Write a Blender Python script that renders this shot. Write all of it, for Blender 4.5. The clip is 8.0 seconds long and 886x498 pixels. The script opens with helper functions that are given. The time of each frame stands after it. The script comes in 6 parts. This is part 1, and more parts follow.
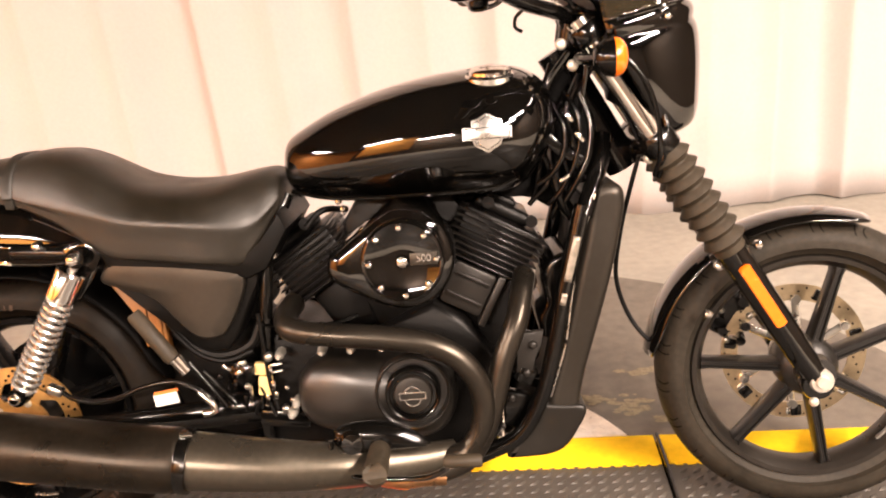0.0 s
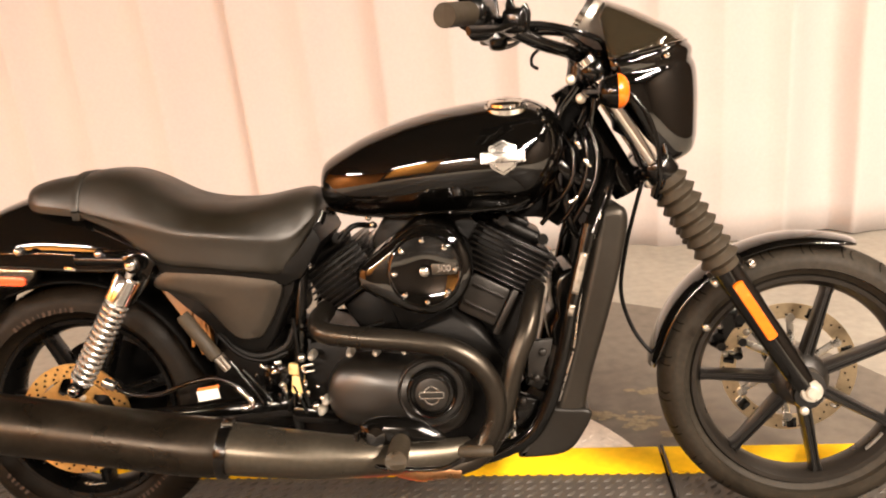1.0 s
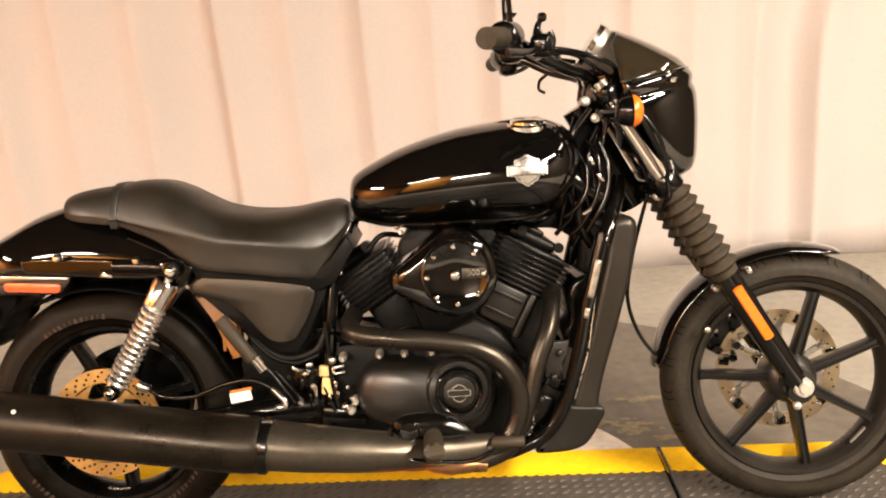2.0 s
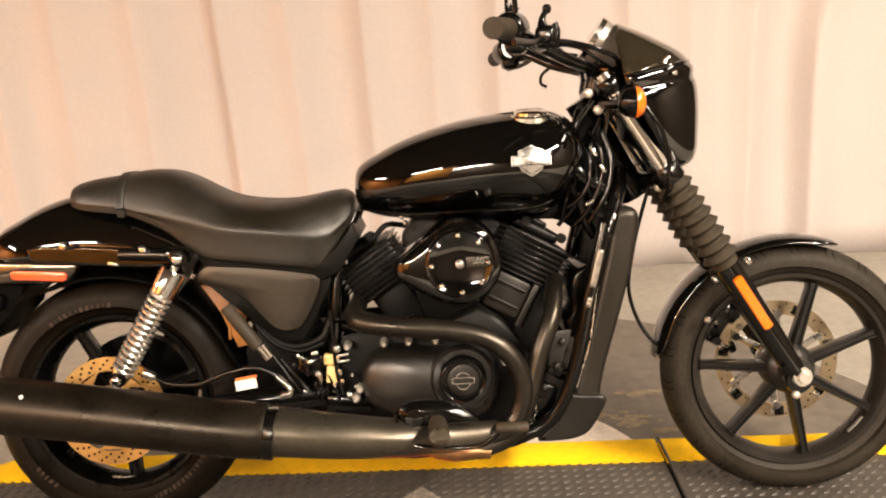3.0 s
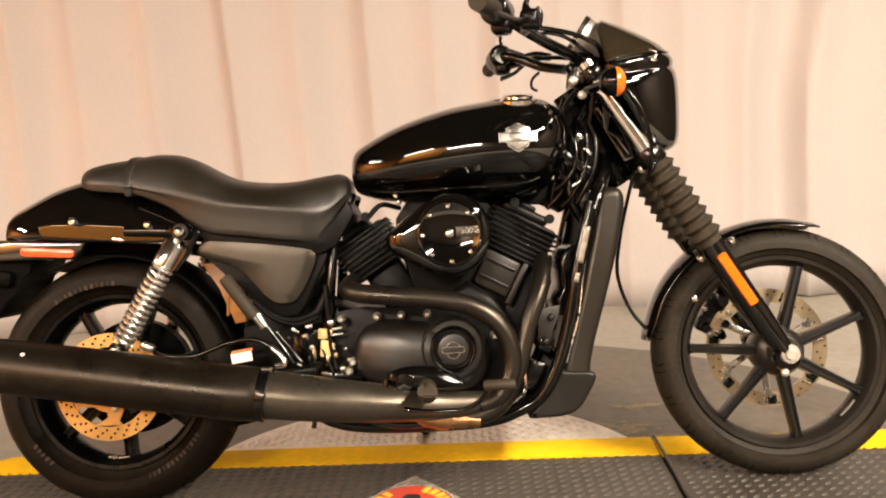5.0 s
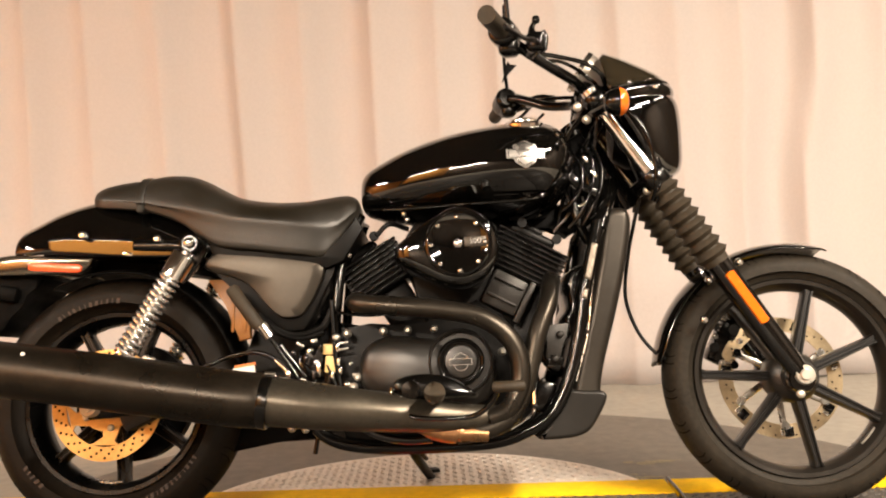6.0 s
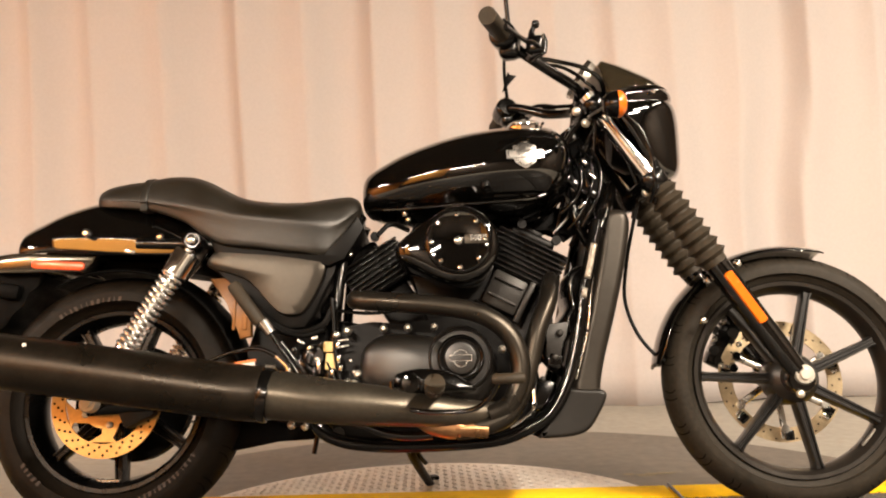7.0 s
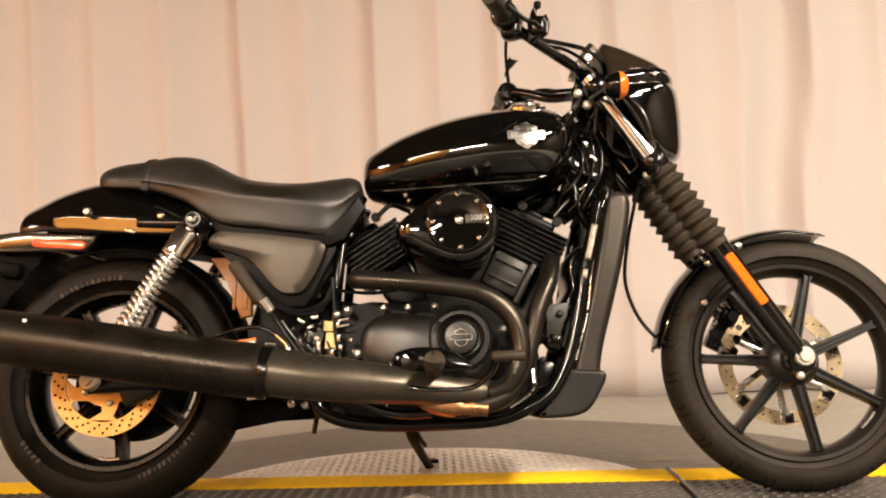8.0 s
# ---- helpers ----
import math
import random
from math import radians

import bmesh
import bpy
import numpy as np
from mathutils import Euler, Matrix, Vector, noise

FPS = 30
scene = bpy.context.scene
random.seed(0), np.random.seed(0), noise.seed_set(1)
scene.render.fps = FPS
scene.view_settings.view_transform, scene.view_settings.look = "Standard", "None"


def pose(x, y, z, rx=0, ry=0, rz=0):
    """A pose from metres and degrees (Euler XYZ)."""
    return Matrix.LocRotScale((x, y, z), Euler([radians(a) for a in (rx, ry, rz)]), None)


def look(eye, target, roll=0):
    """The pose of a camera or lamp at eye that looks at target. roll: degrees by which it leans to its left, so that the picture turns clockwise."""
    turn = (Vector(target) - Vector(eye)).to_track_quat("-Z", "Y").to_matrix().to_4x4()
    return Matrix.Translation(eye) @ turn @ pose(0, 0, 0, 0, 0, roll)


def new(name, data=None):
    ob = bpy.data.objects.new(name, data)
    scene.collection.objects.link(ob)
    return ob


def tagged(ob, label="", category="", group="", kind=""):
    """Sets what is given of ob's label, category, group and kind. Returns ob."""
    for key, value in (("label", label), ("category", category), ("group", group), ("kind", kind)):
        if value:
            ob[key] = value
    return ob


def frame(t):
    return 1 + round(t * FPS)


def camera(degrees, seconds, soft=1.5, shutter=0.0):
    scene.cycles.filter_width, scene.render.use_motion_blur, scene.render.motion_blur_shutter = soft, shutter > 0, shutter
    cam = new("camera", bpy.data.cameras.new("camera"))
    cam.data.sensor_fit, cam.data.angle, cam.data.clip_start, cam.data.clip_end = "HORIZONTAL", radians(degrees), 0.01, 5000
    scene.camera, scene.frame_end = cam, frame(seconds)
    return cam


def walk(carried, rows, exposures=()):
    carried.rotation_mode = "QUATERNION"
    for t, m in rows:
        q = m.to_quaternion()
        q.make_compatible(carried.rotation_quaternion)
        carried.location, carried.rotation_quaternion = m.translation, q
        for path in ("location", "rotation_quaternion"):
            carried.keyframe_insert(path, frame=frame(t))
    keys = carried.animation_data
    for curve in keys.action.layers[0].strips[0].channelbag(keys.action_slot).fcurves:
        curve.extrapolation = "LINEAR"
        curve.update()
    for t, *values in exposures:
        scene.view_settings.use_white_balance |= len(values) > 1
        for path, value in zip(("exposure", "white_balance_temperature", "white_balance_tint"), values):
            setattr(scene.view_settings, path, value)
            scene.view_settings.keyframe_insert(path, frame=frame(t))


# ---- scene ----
cam = camera(59.0, 8.0, soft=2.0, shutter=0.5)
PATH = [
    (0, (0.125, -1.373, 1.116), (0.075, 0.496, 0.408), -4.9),
    (0.5, (0.145, -1.456, 1.118), (0.056, 0.433, 0.466), -4.5),
    (1, (0.135, -1.528, 1.122), (0.031, 0.372, 0.508), -4.4),
    (1.5, (0.039, -1.61, 1.118), (0.024, 0.309, 0.553), -4.0),
    (3, (-0.051, -1.674, 1.087), (-0.003, 0.254, 0.556), -2.8),
    (3.5, (-0.021, -1.716, 1.06), (0.008, 0.203, 0.498), -3.0),
    (4, (-0.017, -1.757, 1.023), (0.018, 0.173, 0.496), -3.2),
    (4.5, (-0.01, -1.777, 0.96), (0.017, 0.172, 0.515), -3.1),
    (6, (-0.042, -1.809, 0.608), (-0.006, 0.191, 0.62), -2.3),
    (6.5, (-0.046, -1.82, 0.546), (-0.006, 0.177, 0.637), -2.1),
    (7, (-0.048, -1.821, 0.523), (-0.007, 0.176, 0.628), -2.0),
    (7.5, (-0.049, -1.82, 0.498), (-0.009, 0.177, 0.605), -1.9),
    (8, (-0.048, -1.819, 0.483), (-0.01, 0.178, 0.583), -1.7),
]
walk(cam, [(t, look(eye, target, roll)) for t, eye, target, roll in PATH],
     exposures=[(0.0, 1.03, 6500, 19), (0.5, 0.94, 6500, 17), (1.0, 0.80, 6500, 13), (1.5, 0.70, 6500, 11), (3.0, 0.55, 6500, 10), (4.5, 0.46, 6500, 10), (6.0, 0.50, 6500, 10), (8.0, 0.37, 6500, 10)])

# ---- world and light ----
world = bpy.data.worlds.new("hall")
world.use_nodes = True
scene.world = world
wbg = world.node_tree.nodes["Background"]
wbg.inputs["Color"].default_value = (1.0, 0.75, 0.55, 1)
wbg.inputs["Strength"].default_value = 0.004

WARM = (1.0, 0.84, 0.672)


def strip_lamp(x, y, z, length, width, watts, turn=0.0):
    """A fluorescent batten hung from the ceiling: the lamp lies in its housing's mouth."""
    data = bpy.data.lights.new("strip_lamp", "AREA")
    data.shape, data.size, data.size_y = "RECTANGLE", length, width
    data.energy, data.color = watts, WARM
    ob = new("strip_lamp", data)
    ob.matrix_world = pose(x, y, z, 0, 0, turn)
    return ob


# x, y, z, turn, watts
# rows two to four are unseen lamps added to brighten curtain, orange wall, banner
STRIPS = [(3.0, -2.7, 3.9, 60, 370.0), (3.9, 0.2, 3.9, 90, 40.0), (-7.0, -2.5, 3.9, 90, 440.0),
          (-4.3, -5.05, 3.9, 0, 210.0), (2.7, -4.6, 3.9, 60, 480.0), (-2.4, -7.3, 3.9, 0, 600.0)]
for sx, sy, sz, turn, watts in STRIPS:
    strip_lamp(sx, sy, sz - 0.012, 2.2, 0.16, watts, turn)

# ---- materials ----
def mat(name, col, rough=0.5, metal=0.0, var=0.15, scale=12.0, bump=0.0, bscale=60.0, coat=0.0, rvar=0.08, fine=90.0, spec=0.5):
    """A surface with its colour broken up at two scales, a little wear in its gloss and a fine relief."""
    m = bpy.data.materials.new(name)
    m.use_nodes = True
    nt = m.node_tree
    p = nt.nodes["Principled BSDF"]
    tc = nt.nodes.new("ShaderNodeTexCoord")
    big, small = nt.nodes.new("ShaderNodeTexNoise"), nt.nodes.new("ShaderNodeTexNoise")
    big.inputs["Scale"].default_value, big.inputs["Detail"].default_value = scale, 4
    small.inputs["Scale"].default_value, small.inputs["Detail"].default_value = fine, 3
    add = nt.nodes.new("ShaderNodeMath")
    add.operation = "ADD"
    half = nt.nodes.new("ShaderNodeMath")
    half.operation = "MULTIPLY"
    half.inputs[1].default_value = 0.5
    ramp = nt.nodes.new("ShaderNodeMapRange")
    ramp.inputs["From Min"].default_value, ramp.inputs["From Max"].default_value = 0.3, 0.7
    ramp.inputs["To Min"].default_value, ramp.inputs["To Max"].default_value = 1 - var, 1 + var
    mul = nt.nodes.new("ShaderNodeVectorMath")
    mul.operation = "SCALE"
    mul.inputs[0].default_value = col
    gloss = nt.nodes.new("ShaderNodeMapRange")
    gloss.inputs["From Min"].default_value, gloss.inputs["From Max"].default_value = 0.3, 0.7
    gloss.inputs["To Min"].default_value, gloss.inputs["To Max"].default_value = max(0.01, rough - rvar), rough + rvar
    for n in (big, small):
        nt.links.new(tc.outputs["Object"], n.inputs["Vector"])
    nt.links.new(big.outputs["Fac"], add.inputs[0])
    nt.links.new(small.outputs["Fac"], add.inputs[1])
    nt.links.new(add.outputs[0], half.inputs[0])
    nt.links.new(half.outputs[0], ramp.inputs["Value"])
    nt.links.new(ramp.outputs[0], mul.inputs["Scale"])
    nt.links.new(mul.outputs[0], p.inputs["Base Color"])
    nt.links.new(big.outputs["Fac"], gloss.inputs["Value"])
    nt.links.new(gloss.outputs[0], p.inputs["Roughness"])
    p.inputs["Metallic"].default_value = metal
    p.inputs["Specular IOR Level"].default_value = spec
    p.inputs["Coat Weight"].default_value = coat
    p.inputs["Coat Roughness"].default_value = 0.03
    if bump:
        bn, bp = nt.nodes.new("ShaderNodeTexNoise"), nt.nodes.new("ShaderNodeBump")
        bn.inputs["Scale"].default_value, bn.inputs["Detail"].default_value = bscale, 3
        bp.inputs["Strength"].default_value, bp.inputs["Distance"].default_value = bump, 0.002
        nt.links.new(tc.outputs["Object"], bn.inputs["Vector"])
        nt.links.new(bn.outputs["Fac"], bp.inputs["Height"])
        nt.links.new(bp.outputs["Normal"], p.inputs["Normal"])
    return m


GLOSS = mat("gloss_black_paint", (0.0015, 0.0014, 0.0012), 0.05, 0.0, 0.1, 6, coat=1.0, rvar=0.02, spec=0.25)
ENAMEL = mat("black_enamel", (0.0018, 0.0017, 0.0015), 0.16, 0.0, 0.2, 20, bump=0.05, bscale=180, spec=0.4)
SATIN = mat("satin_black_coating", (0.0060, 0.0050, 0.0038), 0.36, 0.0, 0.2, 8, bump=0.08, bscale=400, spec=0.75)
RIM = mat("gloss_black_rim", (0.0018, 0.0017, 0.0016), 0.30, 0.0, 0.2, 20, spec=0.24)
# paler than RIM: the ceiling light on the front rim is in its colour
FRONTRIM = mat("lit_satin_black_rim", (0.030, 0.026, 0.022), 0.33, 0.6, 0.15, 8, bump=0.04, bscale=400)
PIPE = mat("matt_black_exhaust_coating", (0.0190, 0.0148, 0.0100), 0.35, 0.7, 0.38, 10, bump=0.05, bscale=400, rvar=0.10)
HEADER = mat("satin_exhaust_header", (0.043, 0.037, 0.0295), 0.33, 0.85, 0.18, 7, bump=0.04, bscale=500)
# the box's warm brown reflection, put into its base colour
BROWN = mat("brown_reflection_box", (0.30, 0.125, 0.030), 0.40, 0.0, 0.2, 20, bump=0.1, bscale=300)
# cone coating made paler than the muffler's, to hold the highlight along it
CONE = mat("highlit_satin_cone", (0.105, 0.092, 0.072), 0.31, 0.85, 0.18, 7, bump=0.04, bscale=500)
FOIL = mat("crinkled_foil_label", (0.26, 0.23, 0.19), 0.38, 0.6, 0.3, 60, bump=0.8, bscale=120)
SPRING = mat("bright_chrome_spring", (0.92, 0.90, 0.86), 0.22, 0.9, 0.05, 30)
SILVER = mat("pale_brake_disc", (0.50, 0.40, 0.26), 0.40, 1.0, 0.18, 12, bump=0.08, bscale=300)
CAST = mat("black_cast_metal", (0.0020, 0.0018, 0.0016), 0.40, 0.0, 0.25, 15, bump=0.25, bscale=260, spec=0.18)
FIN = mat("black_fin_metal", (0.0045, 0.0037, 0.0029), 0.30, 0.0, 0.25, 15, bump=0.15, bscale=260, spec=0.6)
GREYCAST = mat("grey_cast_metal", (0.014, 0.012, 0.010), 0.42, 0.3, 0.2, 14, bump=0.25, bscale=260)
PALECAST = mat("pale_cast_metal", (0.40, 0.37, 0.33), 0.32, 0.8, 0.15, 14, bump=0.1, bscale=260)
RUBBER = mat("tyre_rubber", (0.0066, 0.0043, 0.0023), 0.55, 0.0, 0.55, 13, bump=0.3, bscale=220, spec=0.14)
# front tyre: paler and greyer than the rear tyre's rubber
PALERUBBER = mat("paler_tyre_rubber", (0.022, 0.0182, 0.0132), 0.58, 0.0, 0.4, 9, bump=0.3, bscale=220, spec=0.16)
GAITER = mat("gaiter_rubber", (0.030, 0.0225, 0.0135), 0.62, 0.0, 0.3, 20, bump=0.2, bscale=300, spec=0.3)
PLASTIC = mat("black_plastic", (0.0020, 0.0018, 0.0015), 0.42, 0.0, 0.2, 12, bump=0.2, bscale=500, spec=0.16)
COVER = mat("satin_grey_black_panel", (0.047, 0.0405, 0.0325), 0.36, 0.75, 0.12, 6, bump=0.05, bscale=500)
SHROUD = mat("satin_dark_shroud", (0.032, 0.0275, 0.0220), 0.36, 0.65, 0.12, 6, bump=0.05, bscale=500)
COWL = mat("dull_black_cowl", (0.0085, 0.0072, 0.0055), 0.42, 0.0, 0.2, 8, bump=0.08, bscale=400, spec=0.30)
TAILBODY = mat("dark_metallic_body", (0.15, 0.13, 0.105), 0.17, 0.9, 0.12, 8, bump=0.03, bscale=300)
VINYL = mat("seat_vinyl", (0.0095, 0.0076, 0.0046), 0.40, 0.0, 0.3, 8, bump=0.25, bscale=420, rvar=0.12, spec=0.62)
CHROME = mat("chrome", (0.86, 0.84, 0.80), 0.10, 1.0, 0.08, 10, rvar=0.04)
STEEL = mat("brushed_steel", (0.56, 0.54, 0.50), 0.28, 1.0, 0.15, 30, bump=0.1, bscale=300)
HEATED = mat("heat_tinted_steel", (0.46, 0.25, 0.12), 0.32, 1.0, 0.25, 25, bump=0.1, bscale=300)
BRASS = mat("tinted_brake_disc", (0.57, 0.35, 0.125), 0.42, 1.0, 0.18, 12, bump=0.08, bscale=300)
ZINC = mat("pale_zinc", (0.62, 0.59, 0.52), 0.32, 0.65, 0.15, 25)
EMBLEM = mat("polished_emblem", (0.66, 0.64, 0.61), 0.28, 1.0, 0.10, 30)
ORANGE = mat("orange_lens", (0.78, 0.16, 0.004), 0.22, 0.0, 0.12, 60, coat=0.6)
RED = mat("red_lens", (0.68, 0.09, 0.025), 0.2, 0.0, 0.12, 60, coat=0.6)
WHITE = mat("white_label", (0.78, 0.75, 0.70), 0.5, 0.0, 0.06, 40)
CREAM = mat("cream_connector", (0.70, 0.52, 0.22), 0.45, 0.0, 0.1, 50)
TAPE = mat("orange_tape", (0.75, 0.20, 0.04), 0.5, 0.0, 0.1, 40)
LETTER = mat("worn_tyre_print", (0.026, 0.0112, 0.0040), 0.6, 0.0, 0.7, 45, bump=0.2, bscale=300)
SPOKE = mat("satin_black_spoke", (0.0050, 0.0045, 0.0040), 0.36, 0.0, 0.2, 10, bump=0.06, bscale=400, spec=0.5)
TREADCUT = mat("tread_cut", (0.006, 0.005, 0.004), 0.7, 0.0, 0.3, 30, spec=0.05)
DARK = mat("dark_core", (0.0012, 0.0011, 0.001), 0.55, 0.0, 0.3, 30, bump=0.3, bscale=200, spec=0.06)
MATRUB = mat("black_floor_rubber", (0.054, 0.047, 0.039), 0.50, 0.0, 0.35, 3.5, bump=0.25, bscale=240, fine=30, spec=0.4)
DARKMAT = mat("worn_dark_mat", (0.125, 0.107, 0.086), 0.55, 0.0, 0.35, 2.5, bump=0.25, bscale=200, fine=25)
YELLOW = mat("yellow_edge", (0.93, 0.56, 0.010), 0.75, 0.0, 0.14, 7, bump=0.2, bscale=160, fine=45, spec=0.12)
ALU = mat("worn_aluminium", (0.76, 0.71, 0.64), 0.45, 0.5, 0.22, 5, bump=0.2, bscale=160, fine=40)
CONCRETE = mat("concrete", (0.30, 0.275, 0.232), 0.6, 0.0, 0.2, 3, bump=0.3, bscale=90, fine=25)
CURTAIN = mat("cream_drape", (0.502, 0.461, 0.447), 0.85, 0.0, 0.05, 1.2, bump=0.2, bscale=350, fine=70)
WALL = mat("warm_wall", (0.06, 0.043, 0.030), 0.7, 0.0, 0.15, 2, bump=0.15, bscale=80)
# orange added to the unseen west wall for warm light from the left
ORANGEWALL = mat("orange_bounce_wall", (0.62, 0.22, 0.035), 0.6, 0.0, 0.12, 2, bump=0.1, bscale=80)
CEIL = mat("dark_ceiling_paint", (0.035, 0.030, 0.026), 0.8, 0.0, 0.1, 2, bump=0.1, bscale=80)
AMBER = mat("orange_cloth", (0.88, 0.40, 0.07), 0.8, 0.0, 0.1, 3, bump=0.1, bscale=80)
STRED = mat("sticker_red", (0.62, 0.05, 0.02), 0.35, 0.0, 0.1, 20)
STYEL = mat("sticker_yellow", (0.85, 0.52, 0.03), 0.35, 0.0, 0.1, 20)
STBLK = mat("sticker_black", (0.012, 0.01, 0.01), 0.4, 0.0, 0.2, 20)
SMOKE = mat("smoked_screen", (0.075, 0.060, 0.036), 0.04, 0.0, 0.05, 8, coat=1.0, rvar=0.01)
SMOKE.node_tree.nodes["Principled BSDF"].inputs["Transmission Weight"].default_value = 0.75


# ---- mesh helpers ----
def smooth_path(points, steps=8):
    """A Catmull-Rom curve through the points."""
    p = [Vector(q) for q in points]
    p = [p[0] * 2 - p[1], *p, p[-1] * 2 - p[-2]]
    out = []
    for a, b, c, d in zip(p, p[1:], p[2:], p[3:]):
        for k in range(steps):
            t = k / steps
            out.append(0.5 * ((2 * b) + (c - a) * t + (2 * a - 5 * b + 4 * c - d) * t * t + (3 * b - a - 3 * c + d) * t ** 3))
    out.append(p[-2])
    return out


def loft(rings, caps=True, closed=True, bm=None):
    """Skins a row of rings that have as many points each."""
    bm = bm or bmesh.new()
    vs = [[bm.verts.new(v) for v in ring] for ring in rings]
    n = len(rings[0])
    for a, b in zip(vs, vs[1:]):
        for k in range(n if closed else n - 1):
            bm.faces.new((a[k], a[(k + 1) % n], b[(k + 1) % n], b[k]))
    if caps and closed:
        bm.faces.new(vs[0][::-1])
        bm.faces.new(vs[-1])
    return bm


def tube(points, radius, seg=12, steps=8, bm=None, squash=1.0, smooth=True):
    """A round bar along a curve; radius is one number or one for each given point."""
    path = smooth_path(points, steps) if smooth else [Vector(q) for q in points]
    n = len(path)
    if isinstance(radius, (int, float)):
        rad = [radius] * n
    else:
        at = np.linspace(0, 1, len(radius))
        rad = np.interp(np.linspace(0, 1, n), at, radius)
    rings, side = [], None
    for k, q in enumerate(path):
        way = (path[min(k + 1, n - 1)] - path[max(k - 1, 0)]).normalized()
        if side is None:
            side = way.cross(Vector((0, 1, 0.01)) if abs(way.y) < 0.9 else Vector((1, 0, 0))).normalized()
        side = (side - way * side.dot(way)).normalized()
        other = way.cross(side)
        rings.append([q + (side * math.cos(a) + other * math.sin(a) * squash) * float(rad[k]) for a in np.linspace(0, 2 * math.pi, seg, endpoint=False)])
    return loft(rings, bm=bm)


def lathe(profile, centre, axis="y", seg=48, bm=None, caps=True, shut=False):
    """Turns a profile of (radius, along) pairs about an axis through centre. shut joins its last ring to its first."""
    c = Vector(centre)
    rings = []
    for r, h in profile + ([profile[0]] if shut else []):
        ring = []
        for a in np.linspace(0, 2 * math.pi, seg, endpoint=False):
            u, v = r * math.cos(a), r * math.sin(a)
            ring.append(c + Vector({"y": (u, h, v), "x": (h, u, v), "z": (u, v, h)}[axis]))
        rings.append(ring)
    out = loft(rings, caps=caps and not shut, bm=bm)
    if shut:
        bmesh.ops.remove_doubles(out, verts=out.verts, dist=1e-6)
    return out


def plate(outline, y0, y1, bevel=0.0, segments=2, bm=None, curve=0):
    """A panel: an outline in x and z, thick from y0 to y1, its rims rounded off. curve smooths the outline."""
    pts = outline
    if curve:
        q = [Vector((x, 0, z)) for x, z in outline]
        pts = [(v.x, v.z) for v in smooth_path(q + [q[0]], curve)[:-1]]
    b = bmesh.new()
    lo = [b.verts.new((x, y0, z)) for x, z in pts]
    hi = [b.verts.new((x, y1, z)) for x, z in pts]
    n = len(pts)
    rims = []
    for row in (lo, hi[::-1]):
        f = b.faces.new(row)
        rims += list(f.edges)
    for k in range(n):
        b.faces.new((lo[k], hi[k], hi[(k + 1) % n], lo[(k + 1) % n]))
    if bevel:
        bmesh.ops.bevel(b, geom=rims, offset=bevel, segments=segments, affect="EDGES", profile=0.5)
    bmesh.ops.recalc_face_normals(b, faces=b.faces)
    return merge(bm, b)


def pillow(outline, y_out, y_in, rnd=0.015, steps=5, curve=4, bm=None):
    """A panel with a smooth outline in x and z whose outer rim is rounded off widely."""
    q = [Vector((x, 0, z)) for x, z in outline]
    pts = smooth_path(q + [q[0]], curve)[:-1]
    n = len(pts)
    area = sum(a.x * b.z - b.x * a.z for a, b in zip(pts, pts[1:] + pts[:1]))
    flip = 1.0 if area > 0 else -1.0
    norm = []
    for k in range(n):
        w = pts[(k + 2) % n] - pts[k - 2]
        norm.append(Vector((-w.z, 0, w.x)).normalized() * flip)
    way = 1.0 if y_out > y_in else -1.0
    rings = [[Vector((p.x, y_in, p.z)) for p in pts]]
    for k in range(steps + 1):
        a = math.pi / 2 * k / steps
        rings.append([Vector((p.x + d.x * rnd * (1 - math.cos(a)), y_out - way * rnd * (1 - math.sin(a)), p.z + d.z * rnd * (1 - math.cos(a)))) for p, d in zip(pts, norm)])
    rings.append([Vector((p.x + d.x * (rnd + 0.002), y_out, p.z + d.z * (rnd + 0.002))) for p, d in zip(pts, norm)])
    return loft(rings, bm=bm)


def merge(into, b):
    """Adds the mesh b to another one."""
    if into is None:
        return b
    me = bpy.data.meshes.new("t")
    b.to_mesh(me)
    into.from_mesh(me)
    bpy.data.meshes.remove(me)
    b.free()
    return into


def block(size, m, bevel=0.003, segments=2, bm=None):
    """A box of that size at the pose m, its edges rounded."""
    b = bmesh.new()
    bmesh.ops.create_cube(b, size=1.0, matrix=m @ Matrix.Diagonal((*size, 1)))
    if bevel:
        bmesh.ops.bevel(b, geom=list(b.edges), offset=bevel, segments=segments, affect="EDGES", profile=0.5)
    return merge(bm, b)


def bolt(centre, r=0.008, h=0.008, bm=None):
    """A domed bolt head that faces the right-hand side."""
    x, y, z = centre
    return lathe([(r, 0.0), (r, -h * 0.5), (r * 0.8, -h * 0.85), (r * 0.45, -h), (0.0005, -h)], (x, y, z), seg=12, bm=bm)


# The motorcycle is drawn for a lean of 7.5 degrees and stands at 11.3: settle() carries the drawing over.
LEAN, DRAWN_LEAN, DRAWN_EYE = 11.3, 7.5, Vector((-0.048, -1.82, 0.52))
STAND = pose(0, -0.012, 0, 0, 0, -0.9) @ pose(0, 0, 0, -LEAN, 0, 0)
DRAWN = pose(0, 0, 0, -DRAWN_LEAN, 0, 0)
